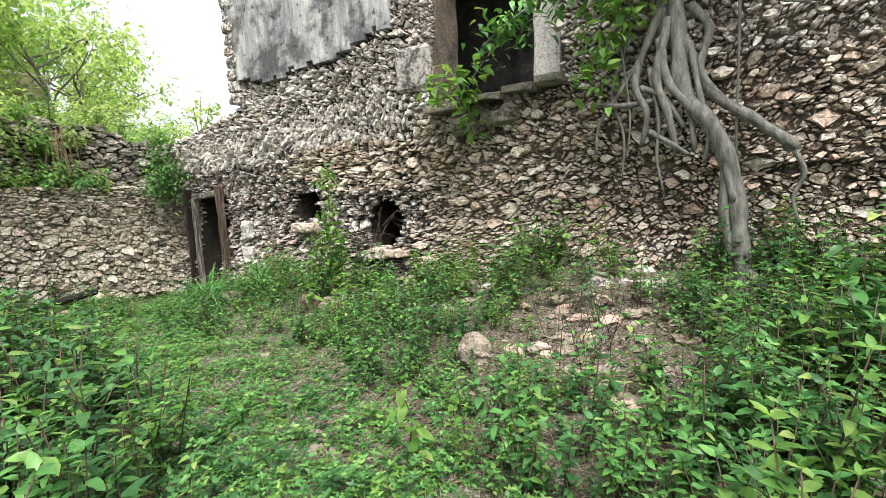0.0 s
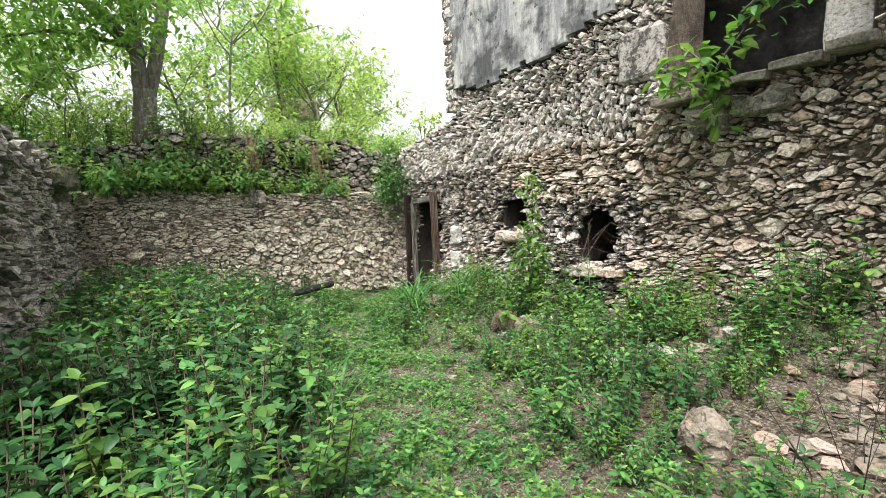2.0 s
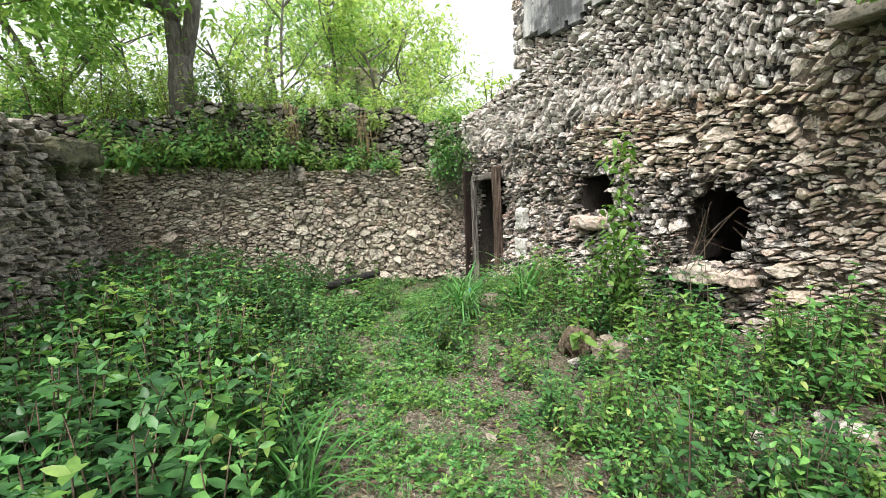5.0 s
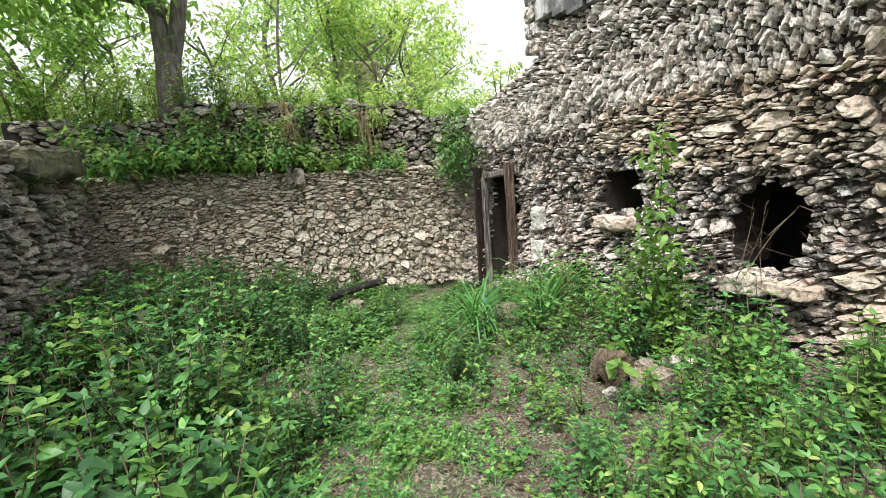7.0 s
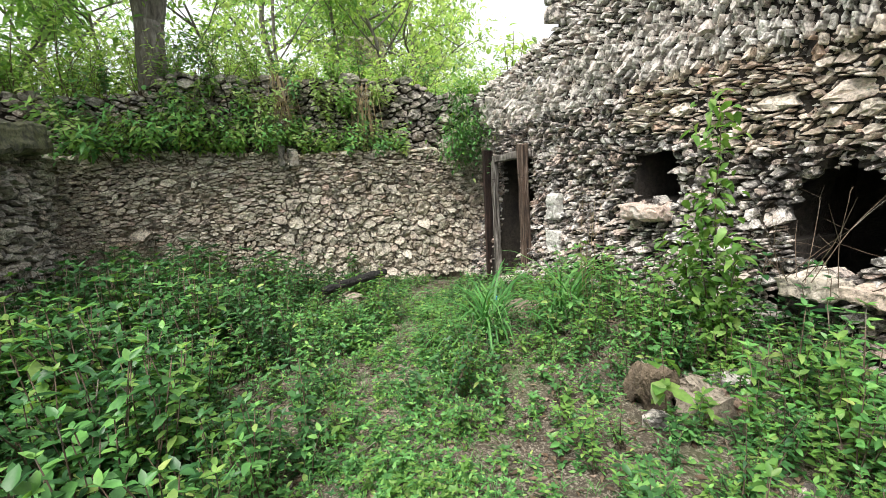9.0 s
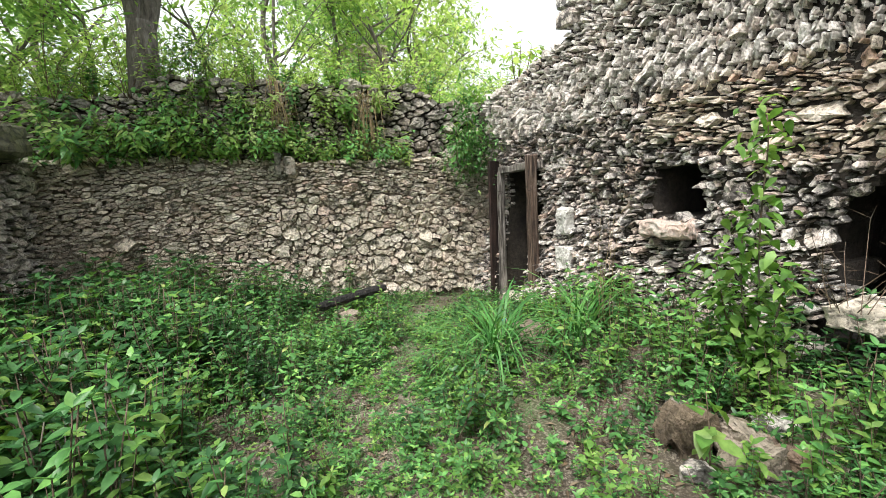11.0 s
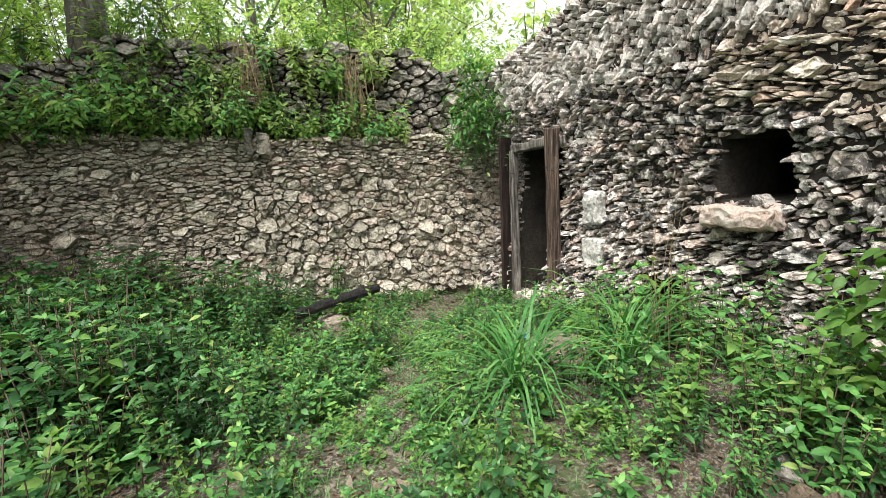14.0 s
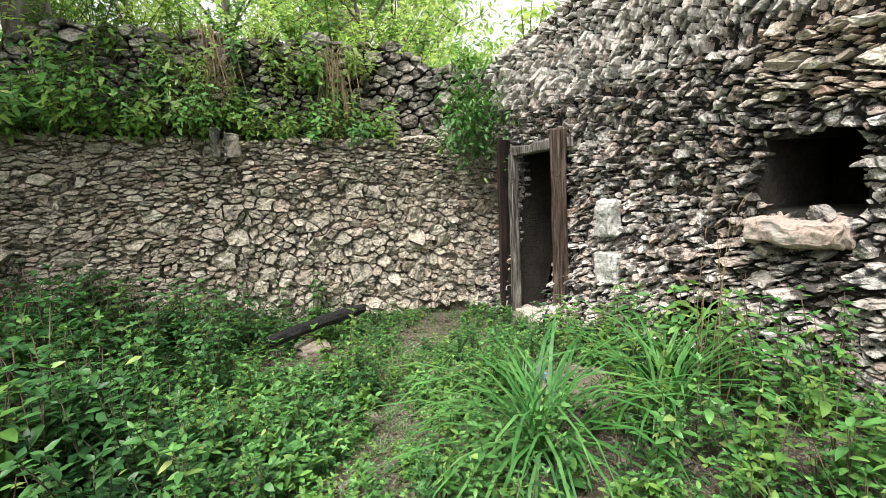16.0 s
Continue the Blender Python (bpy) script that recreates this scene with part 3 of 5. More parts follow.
wall_south = empty("wall_main")
tagged(wall_south, "tall ruined wall of pale limestone rubble with eroded mortar", "wall", kind="structure")
main_solid = lambda x, z: z < main_top(x) + (0.05 if x < -8.5 else 0) and not in_opening(x, z, 0.07)
part("mortar_core", core((-11.2, -0.6), (-4.2, 7.2), 0.1, main_solid, main_place, 0.75, lambda x: main_top(x) if x < -8.5 else 99), SHADED_MORTAR, wall_south)
part("mortar_core", core((-4.2, -0.6), (MAIN_END, 7.2), 0.1, main_solid, main_place, 0.75), TAN_MORTAR, wall_south)
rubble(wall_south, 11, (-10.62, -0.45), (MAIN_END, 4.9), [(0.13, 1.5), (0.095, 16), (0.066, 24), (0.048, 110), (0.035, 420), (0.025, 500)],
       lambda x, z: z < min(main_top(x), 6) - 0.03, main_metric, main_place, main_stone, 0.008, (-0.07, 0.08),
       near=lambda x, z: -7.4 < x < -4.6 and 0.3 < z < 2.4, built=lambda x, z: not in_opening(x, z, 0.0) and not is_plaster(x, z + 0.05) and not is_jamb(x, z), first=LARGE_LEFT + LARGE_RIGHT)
rubble(wall_south, 13, (-4.42, 4.9), (-3.76, 5.35), [(0.1, 30), (0.06, 120)], lambda x, z: True, main_metric, main_place, STONE)
rubble(wall_south, 12, (-1.7, 4.9), (MAIN_END, 6.2), [(0.15, 6), (0.1, 30), (0.07, 80)], lambda x, z: True, main_metric, main_place, STONE)


chips(wall_south, 14, (-10.6, -0.3), (1.6, 4.4), 260, lambda x, z: z < main_top(x) and not in_opening(x, z) and not is_plaster(x, z), main_place, STONE)


def plaster_shell():
    shape, step = Mesh(), 0.08
    nx, nz = int((-4.45 + 8.38) / step), int((7.2 - 3.6) / step)
    front = [[(x, CORNER[1] - main_off(x, 4.2) * 0.3 - 0.075 - 0.012 * noise.noise(Vector((x * 3, z * 3, 0))), z) for z in (3.6 + j * step for j in range(nz + 1))] for x in (-8.38 + i * step for i in range(nx + 1))]
    ok = [[is_plaster(-8.34 + i * step, 3.64 + j * step) for j in range(nz)] for i in range(nx)]
    for i in range(nx):
        for j in range(nz):
            if not ok[i][j]:
                continue
            q = [front[i][j], front[i + 1][j], front[i + 1][j + 1], front[i][j + 1]]
            quad(shape, *q)
            for k, (di, dj) in enumerate(((0, -1), (1, 0), (0, 1), (-1, 0))):
                a, c = i + di, j + dj
                if not (0 <= a < nx and 0 <= c < nz and ok[a][c]):
                    p, r = q[k], q[(k + 1) % 4]
                    quad(shape, r, p, (p[0], p[1] + 0.16, p[2]), (r[0], r[1] + 0.16, r[2]))
    return shape


part("plaster", plaster_shell(), PLASTER, wall_south, "grey lime plaster with black streaks and spots", smooth=False)

# tall wall's broken end, jamb stones, sill slabs
end_stones = Mesh()
for i in range(16):
    z = 3.5 + i * 0.23
    w = 0.1 + 0.12 * random.random()
    block(end_stones, (-8.45 - w * 0.35, 6.12, z), (-8.2, 6.8, z + 0.2), None, 0.04, i, 2)
part("quoin_stones", end_stones, STONE, wall_south)
for i, (z0, z1) in enumerate(((3.05, 3.72),)):
    s = Mesh()
    block(s, (-4.4 + 0.03 * (i % 2), 6.1, z0), (-3.76, 6.7, z1), None, 0.02, i, 3)
    part("jamb_block", s, STONE, wall_south)
for i, (x0, x1) in enumerate(((-3.78, -3.2), (-3.18, -2.55), (-2.53, -2.1), (-2.08, -1.72))):
    s = Mesh()
    z = 2.64 + 0.05 * i
    block(s, (x0, 5.9, z), (x1, 6.9, z + 0.09), pose(0, 0, 0, 0, 0, 0), 0.02, i, 3)
    part("sill_slab", s, DARK_STONE, wall_south)

# closed pockets added behind the niche and the holes to keep light out
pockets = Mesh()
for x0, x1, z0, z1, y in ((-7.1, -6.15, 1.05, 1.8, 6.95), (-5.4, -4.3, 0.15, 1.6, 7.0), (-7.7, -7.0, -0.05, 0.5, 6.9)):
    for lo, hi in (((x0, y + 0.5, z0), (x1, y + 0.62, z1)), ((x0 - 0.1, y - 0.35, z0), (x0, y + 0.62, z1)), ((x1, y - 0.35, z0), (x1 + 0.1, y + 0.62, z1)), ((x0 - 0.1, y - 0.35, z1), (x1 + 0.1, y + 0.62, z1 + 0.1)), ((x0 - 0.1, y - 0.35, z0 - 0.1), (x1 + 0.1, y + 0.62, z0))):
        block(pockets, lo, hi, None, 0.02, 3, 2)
# the lining's colour carries the recess shade too
part("pocket_back", pockets, SHADED_MORTAR, wall_south)

# dark chamber behind the doorway
chamber = empty("chamber")
tagged(chamber, "dark cramped chamber of rough stone behind the doorway", "room", kind="structure")
for name, lo, hi in (("side_wall", (-11.6, 6.75, -0.6), (-11.3, 9.2, 2.4)), ("side_wall", (-8.7, 6.75, -0.6), (-8.4, 9.2, 2.4)), ("back_wall", (-11.3, 8.9, -0.6), (-8.7, 9.2, 2.4)), ("vault", (-11.6, 6.75, 2.2), (-8.4, 9.2, 2.45)), ("floor", (-11.3, 6.2, -0.6), (-8.7, 8.9, -0.36))):
    s = Mesh()
    block(s, lo, hi, None, 0.05, 5, 8)
    # all but the back wall take the mortar with shade in its colour
    part(name, s, SHADED_MORTAR if name != "back_wall" else FAR_MORTAR, chamber)
s = Mesh()
block(s, (-10.9, 7.4, -0.45), (-10.15, 8.3, 0.95), pose(0, 0, 0), 0.09, 8, 6)
part("fallen_masonry", s, FAR_STONE, chamber)

# upper room behind the opening above
upper = empty("upper_room")
tagged(upper, "mottled black upper room behind the tall wall", "room", kind="structure")
# the slab over the room is added only to cut its sky light
for name, lo, hi, mat in (("back_wall", (-8.4, 9.0, 2.4), (-2.62, 9.4, 7.2), BLACK_PLASTER), ("back_wall", (-2.2, 9.0, 2.4), (3.5, 9.4, 6.6), BLACK_PLASTER), ("back_wall", (-2.62, 9.0, 2.4), (-2.2, 9.4, 3.5), PALE_STONE), ("floor", (-8.4, 6.9, 2.4), (3.5, 9.4, 2.62), DARK_STONE), ("side_wall", (-8.4, 6.95, 2.62), (-8.0, 9.0, 7.2), BLACK_PLASTER), ("roof", (-8.4, 6.7, 5.3), (3.5, 9.4, 5.5), BLACK_PLASTER), ("side_wall", (3.1, 6.95, 2.62), (3.5, 9.0, 6.2), BLACK_PLASTER)):
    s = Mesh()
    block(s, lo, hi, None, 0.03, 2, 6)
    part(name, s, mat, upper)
s = Mesh()
block(s, (-2.35, 6.75, 2.65), (-1.98, 7.2, 5.3), None, 0.04, 4, 6)
part("pier", s, PALE_STONE, upper, "pale limewashed stone pier")

# ---- far wall: along y, its face near x = -10.58, stepped back above ----
def far_off(y, z):
    return 0.07 * noise.noise(Vector((y * 0.5, z * 0.6, 21))) + 0.04 * noise.noise(Vector((y * 1.8, z * 2, 5))) + 0.05 * max(0, 1 - z)


def far_place(y, z, d):
    return (CORNER[0] + far_off(y, z) + d, y, z)


def far_back(y, z, d):
    return (CORNER[0] - 0.5 + far_off(y + 9, z) * 1.6 + d, y, z)


def ledge_height(y):
    return 1.98 + 0.14 * max(0, min(1, (3.2 - y) / 2.5)) + 0.05 * noise.noise(Vector((y * 1.3, 2, 2)))


def back_height(y):
    return 3.22 - 0.25 * max(0, min(1, (y - 4.6) / 0.9)) + 0.09 * noise.noise(Vector((y * 1.1, 8, 2))) + 0.05 * noise.noise(Vector((y * 4.1, 3, 2))) - 0.25 * max(0, min(1, (1.2 - y) / 1.0))


wall_west = empty("wall_far")
tagged(wall_west, "low retaining wall of warm limestone rubble with a planted ledge", "wall", kind="structure")
part("mortar_core", core((-1.2, -0.6), (6.9, 2.3), 0.12, lambda y, z: z < ledge_height(y) + 0.06, far_place, 0.8, ledge_height), FAR_MORTAR, wall_west)
part("mortar_core_upper", core((-1.4, 1.4), (6.9, 3.5), 0.12, lambda y, z: z < back_height(y) + 0.06, far_back, 0.5, back_height), SHADED_MORTAR, wall_west)


def far_metric(y, z, r, rng):
    fine = lerp(z, 1.25, 1.6) if y > 2.4 else 1.0
    if r > 0.085 and rng.random() < 0.92 * fine:
        return None
    if r > 0.085:
        return math.radians(rng.uniform(-25, 25)), 1.25
    if rng.random() < 0.1:
        return math.radians(rng.uniform(40, 90)), 1.8
    return math.radians(rng.uniform(-16, 16)), 2.5 if rng.random() < fine else 1.6


LARGE_FAR = [(3.64, 1.03, 0.16, 0, 1.2), (2.63, 1.2, 0.14, 20, 1.2), (4.09, 0.62, 0.17, 0, 1.15), (4.88, 0.95, 0.18, 80, 1.3), (5.25, 0.59, 0.13, 0, 1.2), (2.67, 1.58, 0.13, 0, 1.4), (1.93, 1.07, 0.17, 15, 1.8), (0.1, 2.0, 0.24, -8, 2.6), (1.48, 1.96, 0.13, 0, 1.4),
             (3.55, 0.72, 0.15, 0, 1.3), (4.48, 0.86, 0.13, 10, 1.2), (4.02, 1.9, 0.13, 0, 2.0), (0.63, 1.72, 0.15, 55, 2.6), (1.06, 0.85, 0.18, 0, 1.6), (0.45, 0.95, 0.2, 0, 1.6), (5.0, 1.5, 0.12, 0, 1.3)]
rubble(wall_west, 21, (-0.6, -0.3), (6.2, 2.15), [(0.14, 4), (0.10, 22), (0.075, 60), (0.055, 200), (0.038, 420)], lambda y, z: z < ledge_height(y), far_metric, far_place, FAR_STONE, 0.006, (-0.02, 0.025), near=lambda y, z: 3.6 < y < 6 and 0.3 < z < 1.9, first=LARGE_FAR)
rubble(wall_west, 22, (-1.2, 1.9), (6.2, 3.35), [(0.13, 5), (0.085, 30), (0.06, 120), (0.042, 230)], lambda y, z: z < back_height(y) + 0.03, lambda y, z, r, rng: (math.radians(rng.uniform(-20, 20)), 1.9 if y < 4.6 else 1.4), far_back, SIDE_STONE, 0.01, (0.0, 0.1))
chips(wall_west, 24, (-0.5, -0.3), (6.2, 2.1), 420, lambda y, z: z < ledge_height(y), far_place, FAR_STONE, (0.01, 0.026))

# ---- side wall: along x, its face near y = -0.42 ----
def side_place(x, z, d):
    return (x, -0.42 + 0.08 * noise.noise(Vector((x * 0.6, z * 0.6, 31))) + 0.04 * noise.noise(Vector((x * 2, z * 2, 3))) + d, z)


side_top = lambda x: 2.42 + 0.12 * noise.noise(Vector((x * 1.2, 0, 4))) - 0.3 * max(0, min(1, (x + 4.2) / 1.0)) - 0.35 * max(0, min(1, (-8.9 - x) / 0.3))
wall_north = empty("wall_side")
tagged(wall_north, "weathered side wall of grey limestone rubble, broken at the top", "wall", kind="structure")
part("mortar_core", core((-10.6, -0.6), (-3.2, 2.9), 0.12, lambda x, z: z < side_top(x) + 0.06, side_place, 0.7, side_top), SHADED_MORTAR, wall_north)
rubble(wall_north, 31, (-10.5, -0.3), (-3.2, 2.55), [(0.14, 3), (0.09, 25), (0.065, 110), (0.045, 250)], lambda x, z: z < side_top(x), lambda x, z, r, rng: (math.radians(rng.uniform(-35, 35)), 2.1), side_place, SIDE_STONE, 0.008, (-0.03, 0.08))
slab = Mesh()
block(slab, (-0.9, -0.3, -0.17), (0.9, 0.3, 0.17), pose(-9.2, -0.5, 2.2, 10, 3.5, 0), 0.05, 9, 12)
part("capping_slab", slab, SLAB_STONE, wall_north, "dark streaked stone slab with moss along its lower edge")

# ---- plain walls added out of view behind the court, to block low sky light ----
for name, lo, hi in (("wall_east", (5.2, -4.4, -0.6), (5.6, 6.1, 3.2)), ("wall_entrance", (-3.3, -4.4, -0.6), (5.2, -4.0, 3.0)), ("wall_return", (-3.6, -4.4, -0.6), (-3.3, -1.2, 2.6))):
    s = Mesh()
    block(s, lo, hi, None, 0.06, 3, 9)
    tagged(part(name, s, SIDE_STONE), "plain limestone wall added out of view to block low sky light", "wall", kind="structure")

# ---- ground ----
def ground_z(x, y):
    h = -0.15 + 0.05 * noise.noise(Vector((x * 0.5, y * 0.5, 0))) + 0.02 * noise.noise(Vector((x * 2.3, y * 2.3, 4)))
    h -= 0.16 * max(0, min(1, (-6.5 - x) / 3.0)) * max(0, min(1, (y - 1.0) / 3))
    h += 0.36 * max(0, min(1, (y - 3.0) / 2.6)) * max(0, min(1, (x + 3.8) / 1.8)) + 0.18 * max(0, min(1, (y - 4.8) / 0.9)) * max(0, min(1, (x + 7.5) / 1.5))
    h += 0.06 * max(0, min(1, (1.8 - y) / 1.6))
    return h - 0.16 * lerp(x, -8.2, -9.2) * lerp(y, 4.4, 5.5)


def sheet_z(x, y):
    if x < -11.2:
        return 2.75
    if y < -0.85 and x < -3.0:
        return 1.9
    return ground_z(x, y) if x < 12 and y < 12 else -0.1


def ground_sheet():
    xs = [-400, -120, -60, -35, -22, -16, -13, -11.24, -11.16] + [-11 + 0.14 * i for i in range(108)] + [4.6, 6, 9, 12, 20, 40, 120, 400]
    ys = [-400, -120, -50, -25, -12, -6, -3, -0.88, -0.8] + [-0.7 + 0.14 * i for i in range(52)] + [6.9, 7.5, 9, 11, 14, 20, 40, 120, 400]
    shape = Mesh()
    v = [(x, y, sheet_z(x, y)) for x in xs for y in ys]
    m = len(ys)
    t = []
    for i in range(len(xs) - 1):
        for j in range(m - 1):
            a = i * m + j
            t += [(a, a + m, a + m + 1), (a, a + m + 1, a + 1)]
    shape.add(v, t)
    return shape


tagged(part("ground", ground_sheet(), SOIL, smooth=True), "brown leaf mould and limestone gravel with weeds", "ground", kind="structure")


# ---- plants ----
rs = np.random.RandomState(5)


def herb(stems, height, leaf, wide=0.5, pairs=4, spread=0.3, droop=0.4, small=False):
    """A leafy herb: stems with leaves in crossed pairs and a rosette at the tip, as two shapes."""
    st, lf = Mesh(), Mesh()
    for _ in range(stems):
        a, ln = rs.uniform(0, 6.28), rs.uniform(0.03, spread)
        h = height * rs.uniform(0.55, 1.1)
        top = np.array([math.cos(a) * ln * h * 1.6, math.sin(a) * ln * h * 1.6, h])
        base = np.array([rs.normal(0, 0.03), rs.normal(0, 0.03), -0.03])
        line = bend([base, base * 0.5 + top * 0.5 + rs.normal(0, 0.03 * h, 3), top], 2)
        tube(st, line, np.linspace(0.0036, 0.0016, len(line)) * (1 + height), 3)
        tip = 4
        s = np.concatenate([np.repeat(np.linspace(0.35, 0.88, pairs), 2) + rs.normal(0, 0.02, 2 * pairs), np.full(tip, 1.0)])
        az = np.concatenate([np.repeat(np.arange(pairs) * 1.57 + a, 2) + np.tile((0, math.pi), pairs), np.arange(tip) * 1.57 + a + 0.8]) + rs.normal(0, 0.35, len(s))
        el = np.concatenate([rs.uniform(-0.25, 0.45, 2 * pairs), rs.uniform(0.25, 0.9, tip)])
        at = np.stack([np.interp(s * (len(line) - 1), range(len(line)), line[:, k]) for k in range(3)], 1)
        way = np.stack([np.cos(az) * np.cos(el), np.sin(az) * np.cos(el), np.sin(el)], 1)
        size = leaf * rs.uniform(0.6, 1.2, len(s)) * np.concatenate([np.full(2 * pairs, 1.0), np.full(tip, 0.72)])
        leaves(lf, at, way, size, size * wide * rs.uniform(0.8, 1.15, len(s)), droop * rs.uniform(0.3, 1.5, len(s)), rs.uniform(0.05, 0.45, len(s)), small)
    return st, lf


TALL = [herb(4, 0.66, 0.082, 0.54, 6, 0.26, 0.25) for _ in range(6)]
MID = [herb(4, 0.30, 0.066, 0.55, 3, 0.4, 0.25) for _ in range(6)]
BROAD = [herb(3, 0.22, 0.1, 0.5, 3, 0.45, 0.3) for _ in range(5)]
FINE = [herb(5, 0.36, 0.05, 0.48, 5, 0.35, small=True) for _ in range(4)]
LOW = [herb(4, 0.13, 0.052, 0.56, 1, 0.7) for _ in range(5)]
TINY = [herb(4, 0.05, 0.026, 0.7, 1, 1.0, small=True) for _ in range(4)]


def path_bare(x, y):
    """How bare the trodden line is, from the start of the walk to the doorway."""
    mid = 1.5 + 0.28 * (-1.0 - x) if x > -7 else 3.2 + 0.55 * (-7 - x)
    w = (0.46 if x > -7 else 0.34) * (1 + 0.6 * noise.noise(Vector((x * 0.8, 3, 9))))
    return max(0, 1 - abs(y - mid) / w)


CLEAR = [(-7.35, 4.85, 0.38), (-7.1, 4.6, 0.3), (-5.05, 4.5, 0.36), (-4.9, 4.1, 0.3), (-9.2, 3.0, 0.24), (-9.35, 3.3, 0.3), (-9.25, 3.6, 0.3), (-8.9, 3.3, 0.22), (-6.8, 5.05, 0.25)]


def undergrowth():
    kinds = {"tall": TALL, "mid": MID, "broad": BROAD, "fine": FINE, "low": LOW, "tiny": TINY}
    green, stalks = {"herb": Mesh(), "deep": Mesh(), "fresh": Mesh()}, Mesh()
    rng = random.Random(77)
    singles = []
    for _ in range(10500):
        x, y = rng.uniform(-10.45, 2.6), rng.uniform(-0.25, 6.0)
        bare = path_bare(x, y)
        if any((x - a) ** 2 + (y - b) ** 2 < r * r for a, b, r in CLEAR):
            bare = 1.0
        patch = noise.noise(Vector((x * 0.9, y * 0.9, 12)))
        clump = noise.noise(Vector((x * 2.4, y * 2.4, 40)))
        left = lerp(y, 2.4, 1.2) if x > -7.5 else lerp(y, 3.0, 1.5) * 0.8
        right = max(lerp(y, 4.2, 5.0) * lerp(x, -8.6, -7.6), lerp(x, -1.6, -0.5) * lerp(y, 1.6, 2.1)) * 0.55
        tall = max(left, right)
        rubble_patch = lerp(abs(x + 1.2), 0.9, 0.5) * lerp(y, 3.0, 3.4)
        if rng.random() < rubble_patch * 0.85:
            continue
        q = rng.random()
        if bare > 0.15:
            if q < 0.05 + 0.3 * bare - 0.7 * clump:
                continue
            kind = "tiny" if rng.random() < 0.35 * (1 + bare) else "low" if rng.random() < 0.35 + 0.4 * bare else rng.choice(("mid", "fine", "broad"))
        elif q < 0.1 * lerp(x, -9, -7) + 0.6 * tall + 0.25 * patch:
            kind = "tall"
        elif q < 0.8:
            kind = rng.choice(("mid", "mid", "broad", "fine") if x > -7.2 else ("broad", "broad", "broad", "mid"))
        else:
            kind = "low"
        if kind in ("tall", "mid", "broad", "fine") and rng.random() < (0.52 if kind == "tall" else 0.36) - 0.7 * min(0, patch) - 0.9 * clump - 0.4 * lerp(x, -6.8, -7.6):
            continue
        eye = min((x - a) ** 2 + (y - b) ** 2 for a, b in ((0, 0), (-0.9, 1.1), (-2.2, 2.0), (-3.4, 2.4), (-4.6, 2.7)))
        if eye < 0.8 and kind in ("tall", "mid", "broad", "fine"):
            kind = "low"
        st, lf = rng.choice(kinds[kind])
        size = min(1.4, rng.choice((0.6, 0.75, 0.9, 1.0, 1.15, 1.3)) * (1 + 0.25 * patch) * (0.72 + 0.36 * tall) * (1 + 0.25 * lerp(y, 1.5, 0.9) * lerp(x, -3.5, -5)))
        size *= 1 - 0.3 * lerp(x, -7.6, -8.4) * lerp(y, 3.4, 4.0)
        col = "deep" if rng.random() < 0.3 * (1 + 2 * patch) + 0.3 * lerp(y, 2.2, 1.2) else "fresh" if rng.random() < 0.22 else "herb"
        place, ang, lean = (x, y, ground_z(x, y)), rng.uniform(0, 6.28), (rng.uniform(-.2, .2), rng.uniform(-.2, .2))
        if kind in ("tall", "broad") and len(singles) < 260 and -8 < x < -3 and 3.4 < y < 5.8:
            singles.append((kind, place, ang, size * 0.86))
            continue
        merge(green[col], lf, place, ang, size, lean)
        if kind not in ("tiny", "low"):
            merge(stalks, st, place, ang, size, lean)
    for _ in range(2600):
        x = rng.uniform(-9.0, 0.8)
        y = (1.5 + 0.28 * (-1.0 - x) if x > -7 else 3.2 + 0.55 * (-7 - x)) + rng.gauss(0, 0.5)
        if noise.noise(Vector((x * 2.4, y * 2.4, 40))) < -0.12:
            continue
        st, lf = rng.choice(TINY + LOW + LOW)
        merge(green[rng.choice(("herb", "fresh", "herb"))], lf, (x, y, ground_z(x, y)), rng.uniform(0, 6.28), rng.uniform(0.5, 1.1))
    cover = empty("undergrowth")
    tagged(cover, "dense green weeds and seedlings covering the courtyard floor", "undergrowth", kind="stuff")
    for key, mat in (("herb", HERB), ("deep", DEEP), ("fresh", FRESH)):
        tagged(part("foliage", green[key], mat, cover, smooth=True), kind="stuff")
    tagged(part("stalks", stalks, TWIG, cover, smooth=True), kind="stuff")
    return singles


SINGLES = undergrowth()

for kind, source in (("tall", TALL), ("broad", BROAD)):
    made = []
    for i, (st, lf) in enumerate(source):
        stem = part("weed_plant", st, TWIG, smooth=True)
        part("leaves", lf, HERB if i % 3 else FRESH, stem, smooth=True)
        tagged(stem, "tall leafy green weed with thin stalks" if kind == "tall" else "broad-leaved green weed growing low among rubble", "weed", "weeds beside the wall")
        made.append(stem)
    used = [0] * len(made)
    for k, (what, place, ang, size) in enumerate(s for s in SINGLES if s[0] == kind):
        i = k % len(made)
        m = pose(*place, 0, 0, math.degrees(ang))
        if not used[i]:
            made[i].matrix_basis = m @ Matrix.Diagonal((size, size, size, 1))
        else:
            made[i].scale = (size,) * 3
            keep = made[i].matrix_basis.copy()
            c = copy_thing(made[i], m)
            c.scale = (size,) * 3
            made[i].matrix_basis = keep
        used[i] += 1


# ---- doorway timber ----
door = empty("door_frame", pose(-9.5, 6.1, -0.36))
tagged(door, "weathered timber door frame with splintered posts and lintel", "door frame")


def plank(name, lo, hi, mat, m, label="", rough=0.014, seed=0):
    s = Mesh()
    block(s, lo, hi, door.matrix_world.inverted() @ m, rough, seed, 7)
    return part(name, s, mat, door, label)


